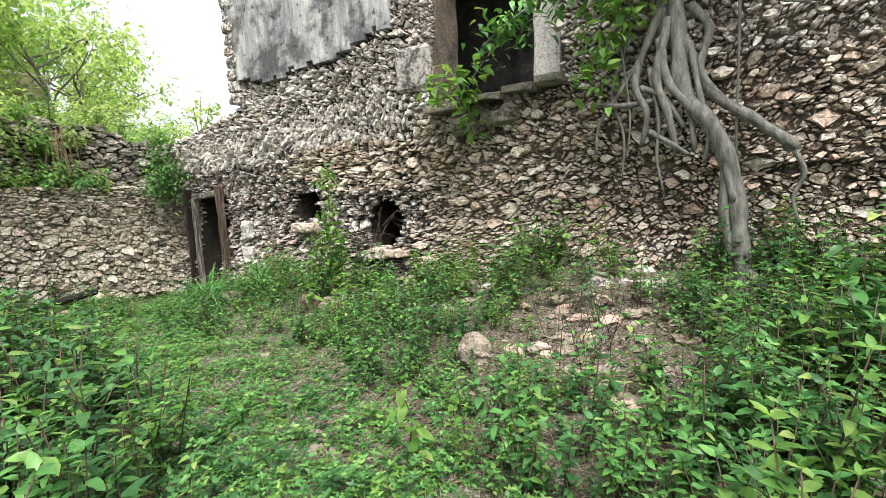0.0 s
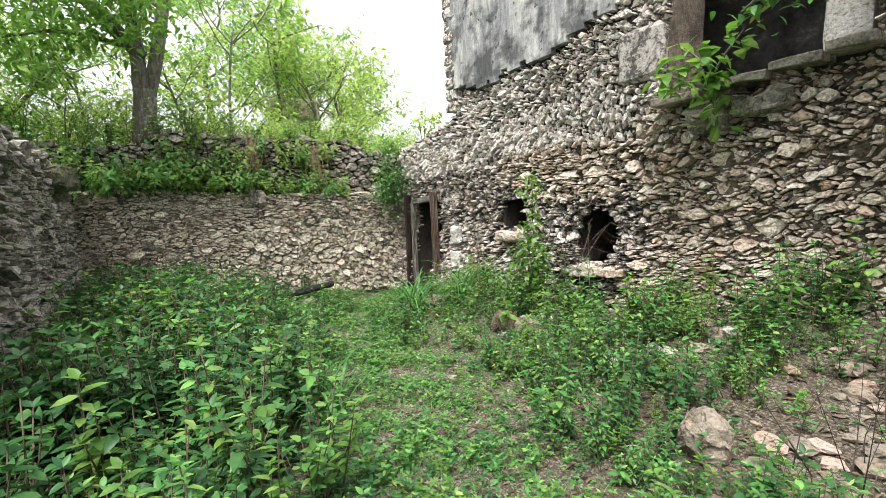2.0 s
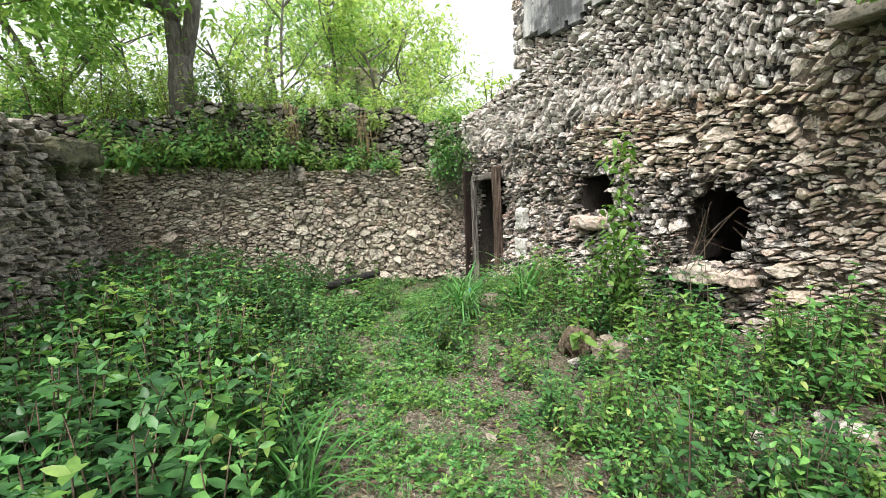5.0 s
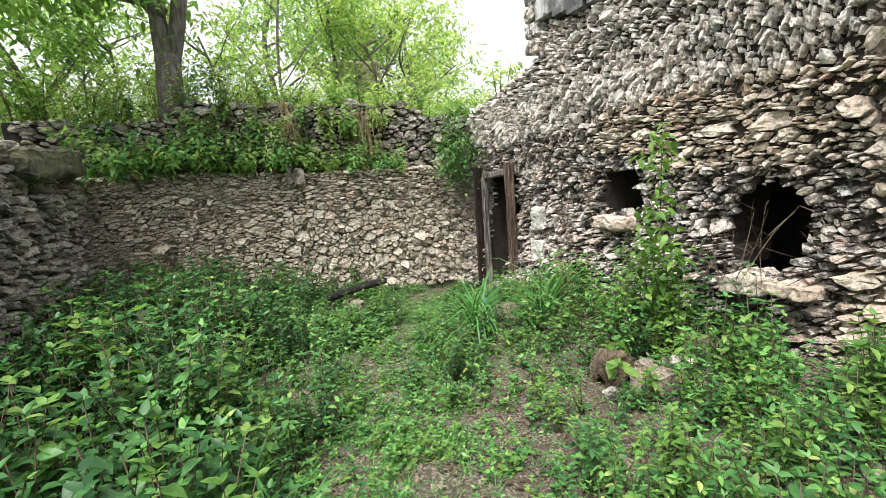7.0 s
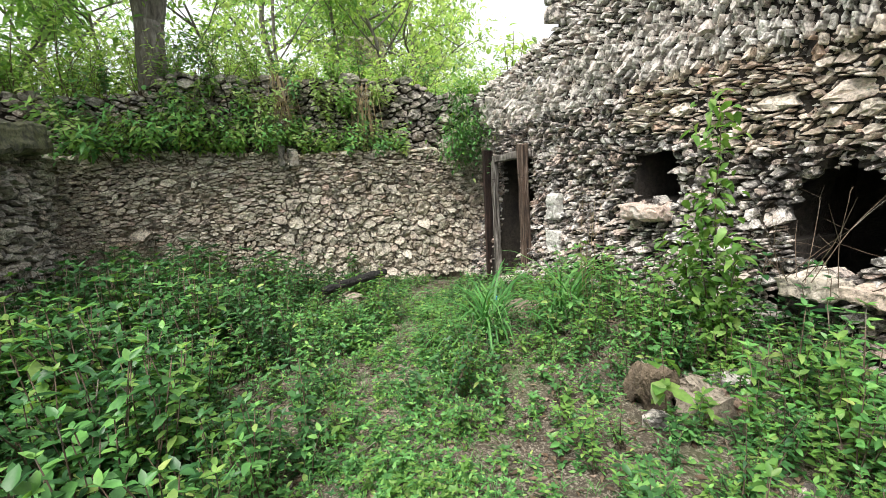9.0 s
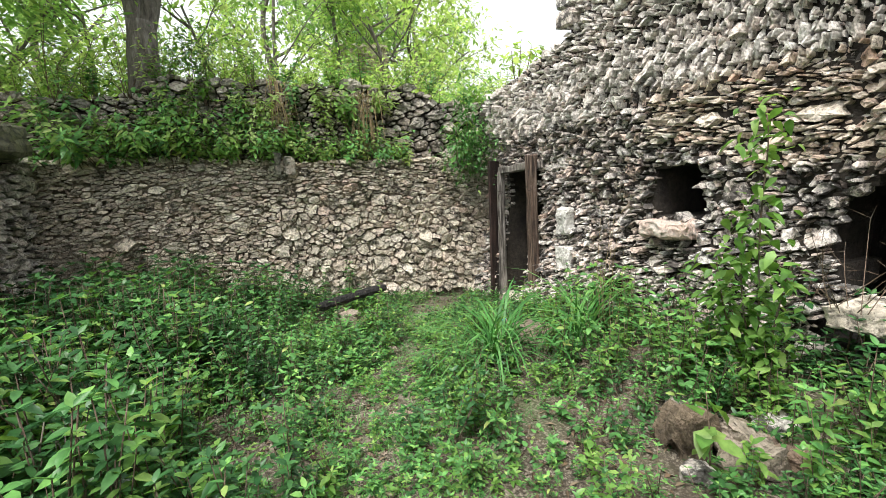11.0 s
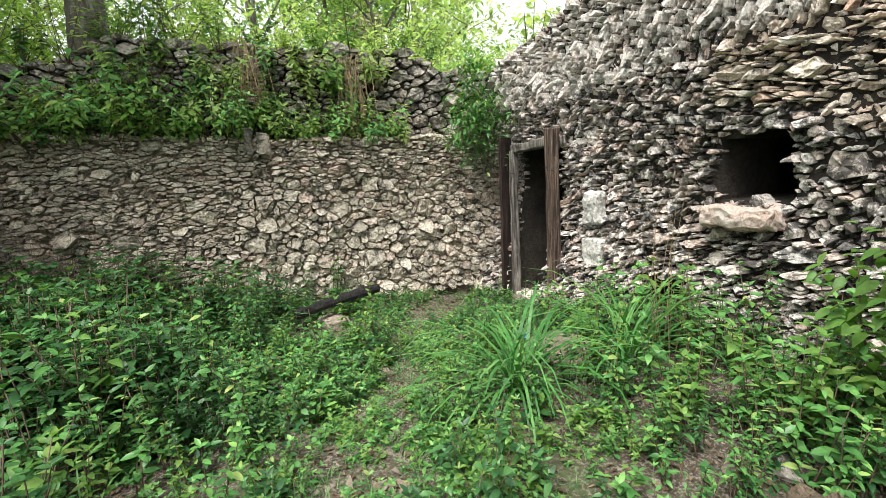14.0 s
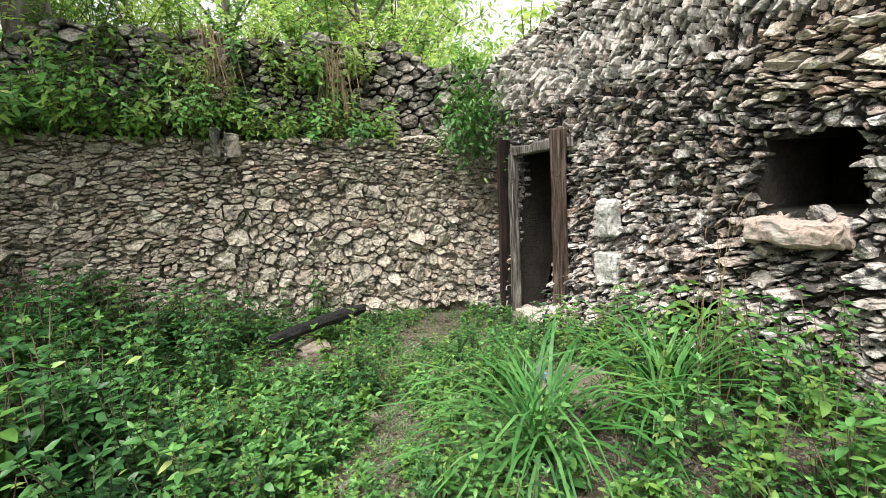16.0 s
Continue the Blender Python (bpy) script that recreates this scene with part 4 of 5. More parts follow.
plank("post", (-0.075, -0.06, 0), (0.075, 0.06, 2.3), WOOD, pose(-8.92, 5.97, -0.4, 0, -0.6, 4), "brown cracked timber post", 0.022, 1)
plank("post", (-0.05, -0.05, 0), (0.05, 0.05, 2.08), GREY_WOOD, pose(-9.93, 6.0, -0.4, 0, 0.5, 0), "silver-grey split timber post", 0.02, 2)
plank("lintel", (-0.5, -0.1, 0), (0.5, 0.12, 0.11), GREY_WOOD, pose(-9.43, 6.06, 1.68, 0, -3, 0), "grey timber lintel", 0.014, 3)
plank("board", (-0.12, -0.022, 0), (0.12, 0.022, 2.3), RUST, pose(-10.02, 5.9, -0.42, 0, 1.2, 112), "dark red-brown leaning board", 0.012, 4)
wire = Mesh()
loop = [(-9.0 + 0.2 * t, 5.88 + 0.02 * math.sin(9 * t), 1.42 + 0.03 * math.sin(7 * t)) for t in np.linspace(0, 1, 6)]
tube(wire, bend([door.matrix_world.inverted() @ Vector(p) for p in loop], 3), np.full(16, 0.004), 4)
part("wire", wire, RUST, door)
wire = Mesh()
tube(wire, bend([door.matrix_world.inverted() @ Vector(p) for p in ((-9.95, 5.9, 1.62), (-9.86, 5.88, 1.4), (-9.72, 5.92, 1.36), (-9.84, 5.9, 1.28), (-9.84, 5.9, 0.95))], 4), np.full(17, 0.004), 4)
part("wire", wire, RUST, door)
s = Mesh()
block(s, (-10.2, 5.95, -0.5), (-8.85, 6.9, -0.36), None, 0.02, 6, 5)
part("threshold", s, FAR_STONE, wall_south)


def face_stone(name, lo, hi, mat, m=None, rough=0.03, seed=0, label="", cuts=9):
    s = Mesh()
    block(s, lo, hi, m, rough, seed, cuts)
    return part(name, s, mat, wall_south, label)


face_stone("pale_block", (-8.47, 6.04, 0.78), (-8.24, 6.2, 1.14), PALE_STONE, None, 0.035, 1, "smooth pale grey squared block")
face_stone("pale_block", (-8.42, 5.99, 0.3), (-8.12, 6.2, 0.62), PALE_STONE, None, 0.03, 2, "chipped pale block")
face_stone("niche_sill", (-6.88, 5.97, 0.9), (-6.34, 6.5, 1.06), PINK_STONE, pose(0, 0, 0), 0.05, 3, "pink and white broken sill stone", 14)
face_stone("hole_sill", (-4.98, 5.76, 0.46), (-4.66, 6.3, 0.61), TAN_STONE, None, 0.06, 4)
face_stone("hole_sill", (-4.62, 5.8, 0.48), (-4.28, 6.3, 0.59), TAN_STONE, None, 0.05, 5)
face_stone("foot_boulder", (-1.35, 5.35, -0.1), (-0.55, 6.1, 0.36), STONE, None, 0.12, 6, "large rounded foundation boulder", 6)
face_stone("foot_boulder", (-0.5, 5.4, -0.1), (0.0, 6.1, 0.2), STONE, None, 0.08, 7)
face_stone("ledge_boulder", (-3.35, 5.95, 2.3), (-2.98, 6.3, 2.62), DARK_STONE, None, 0.11, 8, "dark rounded boulder below the ledge", 9)
face_stone("ledge_boulder", (-2.9, 5.97, 2.38), (-2.4, 6.3, 2.6), DARK_STONE, None, 0.1, 9)
face_stone("upright_stone", (-10.7, 2.5, 1.8), (-10.48, 2.6, 2.12), SIDE_STONE, None, 0.04, 10)
face_stone("upright_stone", (-10.7, 2.66, 1.8), (-10.48, 2.8, 2.08), SIDE_STONE, None, 0.05, 11)

# ---- fig tree rooted on the wall ----
fig = empty("strangler_fig", pose(-0.4, 5.9, 3.2))
tagged(fig, "strangler fig with smooth grey roots gripping the ruined wall", "tree")


def fig_part(name, lines, mat, sides=8):
    for pts, r0, r1 in lines:
        s = Mesh()
        line = bend([np.array(p) - np.array((-0.4, 5.9, 3.2)) for p in pts], 6)
        n = len(line)
        rad = np.linspace(r0, r1, n) * (1 + 0.12 * np.sin(np.arange(n) * 1.3))
        tube(s, line, rad, sides, 0.06)
        part(name, s, mat, fig, smooth=True)


fig_part("root", [
    ([(-0.5, 5.95, 3.9), (-0.42, 5.85, 3.1), (-0.36, 5.72, 2.4), (-0.05, 5.6, 1.9), (0.12, 5.6, 1.3), (0.17, 5.5, 0.7), (0.2, 5.4, 0.1)], 0.085, 0.085),
    ([(-0.38, 5.85, 3.0), (-0.1, 5.75, 2.35), (0.3, 5.65, 1.98), (0.62, 5.6, 1.68)], 0.055, 0.05),
    ([(-0.6, 5.85, 3.0), (-0.5, 5.7, 2.5), (-0.22, 5.62, 2.1), (-0.02, 5.58, 1.75), (0.1, 5.52, 1.2)], 0.05, 0.035),
    ([(-0.75, 5.85, 2.9), (-1.0, 5.78, 2.5), (-1.25, 5.8, 2.15), (-1.3, 5.82, 1.8)], 0.03, 0.012),
    ([(-0.7, 5.8, 2.7), (-0.6, 5.7, 2.1), (-0.62, 5.7, 1.7), (-0.55, 5.72, 1.3)], 0.028, 0.01),
    ([(-0.3, 5.8, 2.9), (-0.2, 5.66, 2.3), (-0.12, 5.62, 1.9), (-0.16, 5.66, 1.6)], 0.035, 0.018),
    ([(-0.3, 5.9, 3.3), (-0.12, 5.8, 3.0), (-0.2, 5.75, 2.6), (-0.05, 5.72, 2.3)], 0.05, 0.03),
    ([(-0.5, 5.85, 3.2), (-0.62, 5.75, 2.6), (-0.5, 5.65, 2.15), (-0.42, 5.7, 1.72)], 0.06, 0.03),
    ([(-0.45, 5.8, 2.7), (-0.3, 5.68, 2.2), (-0.25, 5.68, 1.75)], 0.05, 0.025),
    ([(-0.6, 5.9, 3.3), (-0.85, 5.8, 2.6), (-0.72, 5.7, 2.2), (-0.78, 5.75, 1.85)], 0.05, 0.025),
    ([(-0.5, 5.8, 2.35), (-0.95, 5.75, 2.32), (-1.3, 5.8, 2.4)], 0.04, 0.02),
    ([(-0.8, 5.8, 2.5), (-0.55, 5.7, 2.35), (-0.35, 5.7, 2.0)], 0.035, 0.025),
    ([(0.05, 5.6, 1.6), (0.02, 5.55, 1.1), (0.1, 5.5, 0.5), (-0.05, 5.4, 0.15)], 0.05, 0.04),
    ([(0.18, 5.5, 0.55), (0.4, 5.3, 0.3), (0.62, 5.2, 0.12)], 0.07, 0.03),
    ([(0.55, 5.62, 1.75), (0.68, 5.6, 1.45), (0.6, 5.6, 1.2), (0.66, 5.62, 0.9)], 0.03, 0.012),
    ([(-0.9, 5.82, 3.1), (-1.1, 5.8, 2.5), (-0.98, 5.8, 2.0), (-1.0, 5.8, 1.5)], 0.02, 0.01),
    ([(-0.7, 5.75, 2.0), (-0.45, 5.65, 1.82), (-0.3, 5.7, 1.7)], 0.035, 0.02),
    ([(-1.0, 5.8, 3.0), (-0.9, 5.75, 2.2), (-0.95, 5.75, 1.7)], 0.014, 0.008),
    ([(0.13, 5.7, 4.4), (0.14, 5.66, 3.0), (0.12, 5.7, 1.5)], 0.016, 0.012),
    ([(-0.1, 5.7, 3.6), (0.5, 5.6, 3.05), (1.6, 5.6, 2.95)], 0.014, 0.008)], ROOT_BARK)
fig_part("trunk", [([(-0.6, 6.0, 3.0), (-0.5, 6.0, 3.9), (-0.2, 5.9, 4.8), (0.3, 5.7, 5.8)], 0.12, 0.1)], ROOT_BARK, 10)
fig_part("branch", [([(-0.5, 5.9, 3.7), (-1.1, 5.6, 3.85), (-2.0, 5.5, 3.55), (-2.6, 5.5, 3.25)], 0.05, 0.012), ([(-0.4, 5.9, 4.1), (-0.9, 5.4, 4.1), (-1.3, 5.2, 3.7)], 0.04, 0.01), ([(-0.3, 5.9, 4.2), (0.4, 5.4, 3.9), (0.9, 5.2, 3.7)], 0.04, 0.01)], ROOT_BARK)


def spray(lines, count, length, spread, mat, parent, origin, wide=0.5, droop=0.5, name="foliage", label=""):
    """Leaves crowded along lines."""
    s = Mesh()
    for pts, share in lines:
        line = bend(pts, 6) - np.array(origin)
        n = int(count * share)
        f = rs.uniform(0.15, 1, n) * (len(line) - 1)
        at = np.stack([np.interp(f, range(len(line)), line[:, k]) for k in range(3)], 1) + rs.normal(0, spread, (n, 3))
        az, el = rs.uniform(0, 6.28, n), rs.uniform(-0.7, 0.5, n)
        way = np.stack([np.cos(az) * np.cos(el), np.sin(az) * np.cos(el), np.sin(el)], 1)
        size = length * rs.uniform(0.6, 1.2, n)
        leaves(s, at, way, size, size * wide, droop * rs.uniform(0.2, 1.3, n), rs.uniform(0.05, 0.35, n))
    return part(name, s, mat, parent, label, True)


FO = (-0.4, 5.9, 3.2)
spray([([(-0.5, 5.9, 3.7), (-1.1, 5.6, 3.85), (-2.0, 5.5, 3.55), (-2.6, 5.5, 3.25)], 1.0), ([(-0.4, 5.9, 4.1), (-0.9, 5.4, 4.1), (-1.3, 5.2, 3.7)], 1.0), ([(-0.3, 5.9, 4.2), (0.4, 5.4, 3.9), (0.9, 5.2, 3.7)], 0.7), ([(-0.6, 6.0, 3.6), (-0.5, 5.7, 4.2), (0.1, 5.6, 4.6)], 1.2)], 330, 0.15, 0.15, HERB, fig, FO)
spray([([(-0.6, 5.9, 3.3), (-0.9, 5.7, 3.4), (-1.3, 5.6, 3.2)], 1.0), ([(-0.9, 5.8, 3.2), (-1.2, 5.6, 2.9), (-1.2, 5.6, 2.6)], 0.6)], 130, 0.17, 0.14, FRESH, fig, FO)

sap = empty("wall_sapling", pose(-3.0, 5.85, 2.5))
tagged(sap, "young sapling with large glossy leaves sprouting from the ledge", "sapling")
SL = [[(-3.0, 5.9, 2.2), (-2.96, 5.75, 2.5), (-2.98, 5.68, 2.85), (-3.2, 5.6, 3.12)], [(-3.0, 5.72, 2.6), (-2.85, 5.6, 2.85), (-2.6, 5.55, 3.1)], [(-3.0, 5.7, 2.65), (-3.2, 5.55, 2.78), (-3.42, 5.5, 2.9)]]
for pts in SL:
    s = Mesh()
    line = bend(pts, 5) - np.array((-3.0, 5.85, 2.5))
    tube(s, line, np.linspace(0.02, 0.006, len(line)), 6)
    part("stem", s, ROOT_BARK, sap, smooth=True)
spray([(p, 1) for p in SL], 44, 0.2, 0.1, FRESH, sap, (-3.0, 5.85, 2.5), 0.55, 0.4)


def climber(name, label, lines, count, length, spread, mat, radius=0.008, category="climbing plant", wide=0.55):
    o = lines[0][0]
    top = empty(name, Matrix.Translation(o))
    tagged(top, label, category)
    for pts in lines:
        s = Mesh()
        line = bend(pts, 4) - np.array(o)
        tube(s, line, np.linspace(radius, radius * 0.4, len(line)), 5)
        part("stem", s, TWIG, top, smooth=True)
    spray([(p, 1 / len(lines)) for p in lines], count, length, spread, mat, top, o, wide)
    return top


climber("climbing_vine", "bright green leafy vine standing against the rubble wall", [[(-5.2, 5.4, 0.05), (-5.15, 5.3, 0.6), (-5.05, 5.12, 1.2), (-5.0, 5.08, 1.7), (-5.02, 5.08, 1.92)], [(-5.2, 5.4, 0.0), (-5.02, 5.25, 0.5), (-4.88, 5.15, 1.0)], [(-5.2, 5.4, 0.0), (-5.38, 5.3, 0.5), (-5.4, 5.2, 0.95)], [(-5.2, 5.4, 0.05), (-5.2, 5.2, 0.7), (-5.15, 5.1, 1.35)]], 620, 0.095, 0.075, FRESH)
climber("corner_shrub", "grey-green feathery shrub hanging in the wall corner", [[(-10.55, 5.75, 2.35), (-10.35, 5.65, 2.2), (-10.25, 5.6, 1.7)], [(-10.5, 5.7, 2.3), (-10.25, 5.4, 2.2), (-10.15, 5.35, 1.8)], [(-10.5, 5.8, 2.3), (-10.2, 5.8, 2.3), (-10.1, 5.8, 1.9)], [(-10.55, 5.75, 2.3), (-10.5, 5.7, 2.7), (-10.4, 5.6, 2.95)]], 1500, 0.1, 0.15, HERB, 0.01, "shrub", 0.36)
climber("tall_weed", "tall leafy weed beside the rubble heap", [[(1.0, 4.0, 0.1), (1.05, 3.9, 0.7), (0.95, 3.8, 1.15)], [(1.0, 4.0, 0.1), (1.25, 3.9, 0.6), (1.4, 3.75, 1.0)], [(1.0, 4.0, 0.1), (0.8, 3.8, 0.5), (0.7, 3.6, 0.8)]], 90, 0.17, 0.09, HERB, 0.01, "weed", 0.55)
climber("pale_weed", "yellow-green young weed with soft leaves", [[(-4.75, 4.35, -0.02), (-4.72, 4.3, 0.2), (-4.75, 4.3, 0.42)]], 13, 0.13, 0.03, FRESH, 0.006, "weed", 0.7)
climber("pale_weed", "yellow-green young weed with soft leaves", [[(-1.55, 1.95, -0.05), (-1.5, 1.95, 0.2), (-1.55, 1.9, 0.42)]], 16, 0.11, 0.04, FRESH, 0.006, "weed", 0.6)


# ---- grass clumps ----
def grass_clump(name, x, y, n, length, label, wide=0.02, low=0.75):
    top = empty(name, Matrix.Translation((x, y, ground_z(x, y))))
    for _ in range(n):
        s = Mesh()
        az, el = rs.uniform(0, 6.28), rs.uniform(low, 1.5)
        blades(s, np.array([[rs.normal(0, 0.05), rs.normal(0, 0.05), -0.02]]), np.array([[math.cos(az) * math.cos(el), math.sin(az) * math.cos(el), math.sin(el)]]), length * rs.uniform(0.5, 1.15), wide * rs.uniform(0.6, 1.3), rs.uniform(0.6, 1.55))
        part("blade", s, BLADE, top, smooth=True)
    return tagged(top, label, "grass", "grass clumps")


grass_clump("grass_clump", -6.85, 4.2, 105, 1.15, "large arching clump of broad green grass blades", 0.034, 0.6)
grass_clump("grass_clump", -6.7, 5.05, 60, 1.15, "tall clump of broad grass against the wall", 0.034, 1.0)
grass_clump("grass_clump", -7.6, 4.6, 40, 0.5, "small grass tuft beside the flat stone")
grass_clump("grass_clump", -4.05, 1.8, 50, 0.75, "loose tuft of arching grass on the path edge", 0.026)
grass_clump("grass_clump", -4.5, 1.65, 34, 0.7, "loose tuft of arching grass on the path edge", 0.018)
grass_clump("grass_clump", -6.6, 1.6, 30, 0.5, "loose tuft of arching grass among weeds", 0.016)
lawn = Mesh()
for _ in range(1500):
    x = random.uniform(-9.2, 0.5)
    y = 1.5 + 0.28 * (-1.0 - x) + random.gauss(0, 0.55) if x > -7 else 3.2 + 0.5 * (-7 - x) + random.gauss(0, 0.4)
    n = 6
    az, el = rs.uniform(0, 6.28, n), rs.uniform(0.5, 1.4, n)
    blades(lawn, np.array([(x, y, ground_z(x, y) - 0.01)] * n) + rs.normal(0, 0.015, (n, 3)) * (1, 1, 0), np.stack([np.cos(az) * np.cos(el), np.sin(az) * np.cos(el), np.sin(el)], 1), rs.uniform(0.05, 0.17, n), 0.005, 0.7)
tagged(part("fine_grass", lawn, BLADE, smooth=True), "thin short grass along the trodden path", "grass", kind="stuff")

# ---- loose things on the ground ----
log = Mesh()
line = bend([(0, 0, 0.05), (-0.18, 0.35, 0.07), (-0.35, 0.75, 0.09), (-0.45, 1.05, 0.1)], 5)
tube(log, line, np.array([0.045, 0.06] + [0.064] * (len(line) - 4) + [0.06, 0.05]), 9, 0.12)
log = part("fallen_log", log, CHARRED)
log.matrix_world = Matrix.Translation((-9.3, 2.82, -0.05))
tagged(log, "blackened fallen timber lying among the weeds", "log")


def rock(name, x, y, size, mat, label, seed, sink=0.3, group="", turn=0.0):
    bm = bmesh.new()
    bmesh.ops.create_icosphere(bm, subdivisions=2 if max(size) < 0.16 else 4, radius=1)
    m = Matrix.Diagonal((size[0], size[1], size[2], 1))
    v = []
    for p in bm.verts:
        q = p.co + 0.55 * noise.noise_vector(p.co * 1.3 + Vector((seed, seed * 2, 0))) + 0.15 * noise.noise_vector(p.co * 4 + Vector((seed, 0, 0))) + 0.06 * noise.noise_vector(p.co * 11)
        q = Vector([max(-1.15, min(1.0, c)) for c in q])
        v.append(tuple(m @ q))
    s = Mesh()
    bm.verts.index_update()
    s.add(v, [[w.index for w in f.verts] for f in bm.faces])
    bm.free()
    ob = part(name, s, mat)
    ob.matrix_world = pose(x, y, ground_z(x, y) + size[2] * (0.75 - sink), 0, 0, turn)
    return tagged(ob, label, "stone", group)


EARTH = mortar_material("brown_earth_crust", (0.13, 0.095, 0.06), (0.34, 0.26, 0.18), (0.07, 0.05, 0.035))
rock("flat_slab", -7.4, 4.9, (0.4, 0.28, 0.075), PEBBLE, "flat weathered limestone slab beside the grass clump", 3, -0.15)
rock("earth_mound", -5.08, 4.58, (0.17, 0.16, 0.27), EARTH, "upright brown earthy stump-like mound", 5.3, 0.55)
rock("mound_stone", -4.82, 4.75, (0.2, 0.16, 0.16), PEBBLE, "rough stone leaning on the earth mound", 6)
rock("square_stone", -1.85, 3.45, (0.16, 0.13, 0.2), PEBBLE, "orange-tinted squared stone standing on rubble", 7, 0.2)
rock("log_stone", -9.42, 3.25, (0.2, 0.16, 0.08), PEBBLE, "rough grey stone beside the fallen timber", 8)
for i in range(80):
    x, y = random.gauss(-1.1, 0.42), random.uniform(2.9, 5.5)
    r = random.uniform(0.025, 0.09)
    rock("debris_stone", x, y, (r * 1.5, r, r * 0.6), PEBBLE if i % 3 else PINK_STONE, "loose broken limestone on the rubble slope", i + 20, 0.25, "debris stones", random.uniform(0, 180))
for i in range(26):
    x, y = random.uniform(-6.5, -2.5), random.uniform(4.3, 5.5)
    r = random.uniform(0.05, 0.12)
    rock("fallen_stone", x, y, (r * 1.4, r, r * 0.7), STONE if i % 2 else PEBBLE, "fallen wall stone half hidden by weeds", i + 70, 0.3, "fallen stones", random.uniform(0, 180))

gravel, litter = Mesh(), Mesh()
TETRA = [(0, 1, 2), (0, 3, 1), (1, 3, 2), (2, 3, 0), (0, 2, 4), (2, 1, 4), (1, 0, 4)]
for _ in range(9000):
    x, y = random.uniform(-9.5, 1.0), random.uniform(0.4, 5.4)
    if random.random() > 0.12 + path_bare(x, y) + 0.9 * lerp(abs(x + 1.1), 0.9, 0.3) * lerp(y, 2.6, 3.2):
        continue
    r = random.uniform(0.008, 0.035)
    p = rs.normal(0, r, (5, 3)) * (1, 1, 0.5) + (x, y, ground_z(x, y) + 0.004)
    gravel.add(p, [t for t in TETRA])
n = 9000
px, py = rs.uniform(-10.2, 2, n), rs.uniform(-0.2, 5.8, n)
pz = np.array([ground_z(a, b) + 0.012 for a, b in zip(px, py)])
az = rs.uniform(0, 6.28, n)
leaves(litter, np.stack([px, py, pz], 1), np.stack([np.cos(az), np.sin(az), rs.uniform(-0.1, 0.35, n)], 1), rs.uniform(0.03, 0.09, n), rs.uniform(0.02, 0.04, n), 0.2, 0.4, True)
tagged(part("gravel", gravel, PEBBLE), "small limestone gravel on the path", "gravel", kind="stuff")
tagged(part("leaf_litter", litter, LITTER), "dry brown fallen leaves between the weeds", "leaf litter", kind="stuff")


def twigs(name, label, centre, n, length, mat, spread, up=1.0, radius=0.004, lean=0.5):
    s = Mesh()
    for _ in range(n):
        b = np.array([rs.normal(0, spread[0]), rs.normal(0, spread[1]), 0])
        d = np.array([rs.normal(0, lean), rs.normal(0, lean), up]) * length * rs.uniform(0.5, 1.1)
        line = bend([b, b + d * 0.5 + rs.normal(0, 0.05 * length, 3), b + d], 3)
        tube(s, line, np.linspace(radius, radius * 0.4, len(line)), 3)
        for _ in range(3):
            k = rs.randint(2, len(line))
            e = line[k] + rs.normal(0, 0.5 * lean * length, 3) * (1, 1, 0.8) + (0, 0, 0.05)
            tube(s, np.array([line[k], (line[k] + e) / 2 + rs.normal(0, 0.01, 3), e]), np.array([radius * .6, radius * .5, radius * .3]), 3)
    ob = part(name, s, mat)
    ob.matrix_world = Matrix.Translation(centre)
    return tagged(ob, label, "dead twigs")


DARK_TWIG = bark_material("black_dead_stalk", (0.02, 0.016, 0.014), (0.05, 0.04, 0.034), (0.10, 0.085, 0.07))
twigs("dry_stalk_clump", "dry blackish dead weed stalks on the rubble slope", (-0.95, 3.55, 0.02), 22, 0.62, DARK_TWIG, (0.3, 0.2))
twigs("dry_stalk_clump", "dry blackish dead weed stalks on the rubble slope", (0.1, 3.3, 0.0), 12, 0.7, DARK_TWIG, (0.3, 0.3))
twigs("twig_tangle", "tangle of thin dead twigs hanging across the wall hole", (-4.85, 5.72, 0.62), 12, 0.6, TWIG, (0.25, 0.05))
twigs("twig_tangle", "brown dead twigs among the weeds", (-4.4, 0.95, -0.02), 16, 0.4, TWIG, (0.35, 0.25), 0.6)
twigs("twig_tangle", "brown dead twigs leaning on the far wall", (-9.9, 0.9, 0.1), 26, 0.8, TWIG, (0.2, 0.5), 1.2)
twigs("straw_tuft", "thin dry straw stems rising beside the grass clump", (-6.6, 5.28, 0.05), 9, 0.75, STRAW, (0.06, 0.05), 1.5, 0.0035, 0.09)

PLASTIC, pn, pl, pb = material("blue_plastic_film", 0.35)
pl.new(ramp(pn, pl, noise_node(pn, pl, 20, 3), [(0.3, (0.03, 0.30, 0.62)), (0.7, (0.10, 0.48, 0.78))]), pb.inputs["Base Color"])
scrap = Mesh()
leaves(scrap, np.zeros((5, 3)), rs.normal(0, 1, (5, 3)) * (1, 1, 0.6), 0.045, 0.03, 0.4, 0.8)
scrap = part("plastic_scrap", scrap, PLASTIC)
scrap.matrix_world = Matrix.Translation((-7.2, 4.45, ground_z(-7.2, 4.45) + 0.3))
tagged(scrap, "crumpled scrap of blue plastic caught in the grass", "litter")


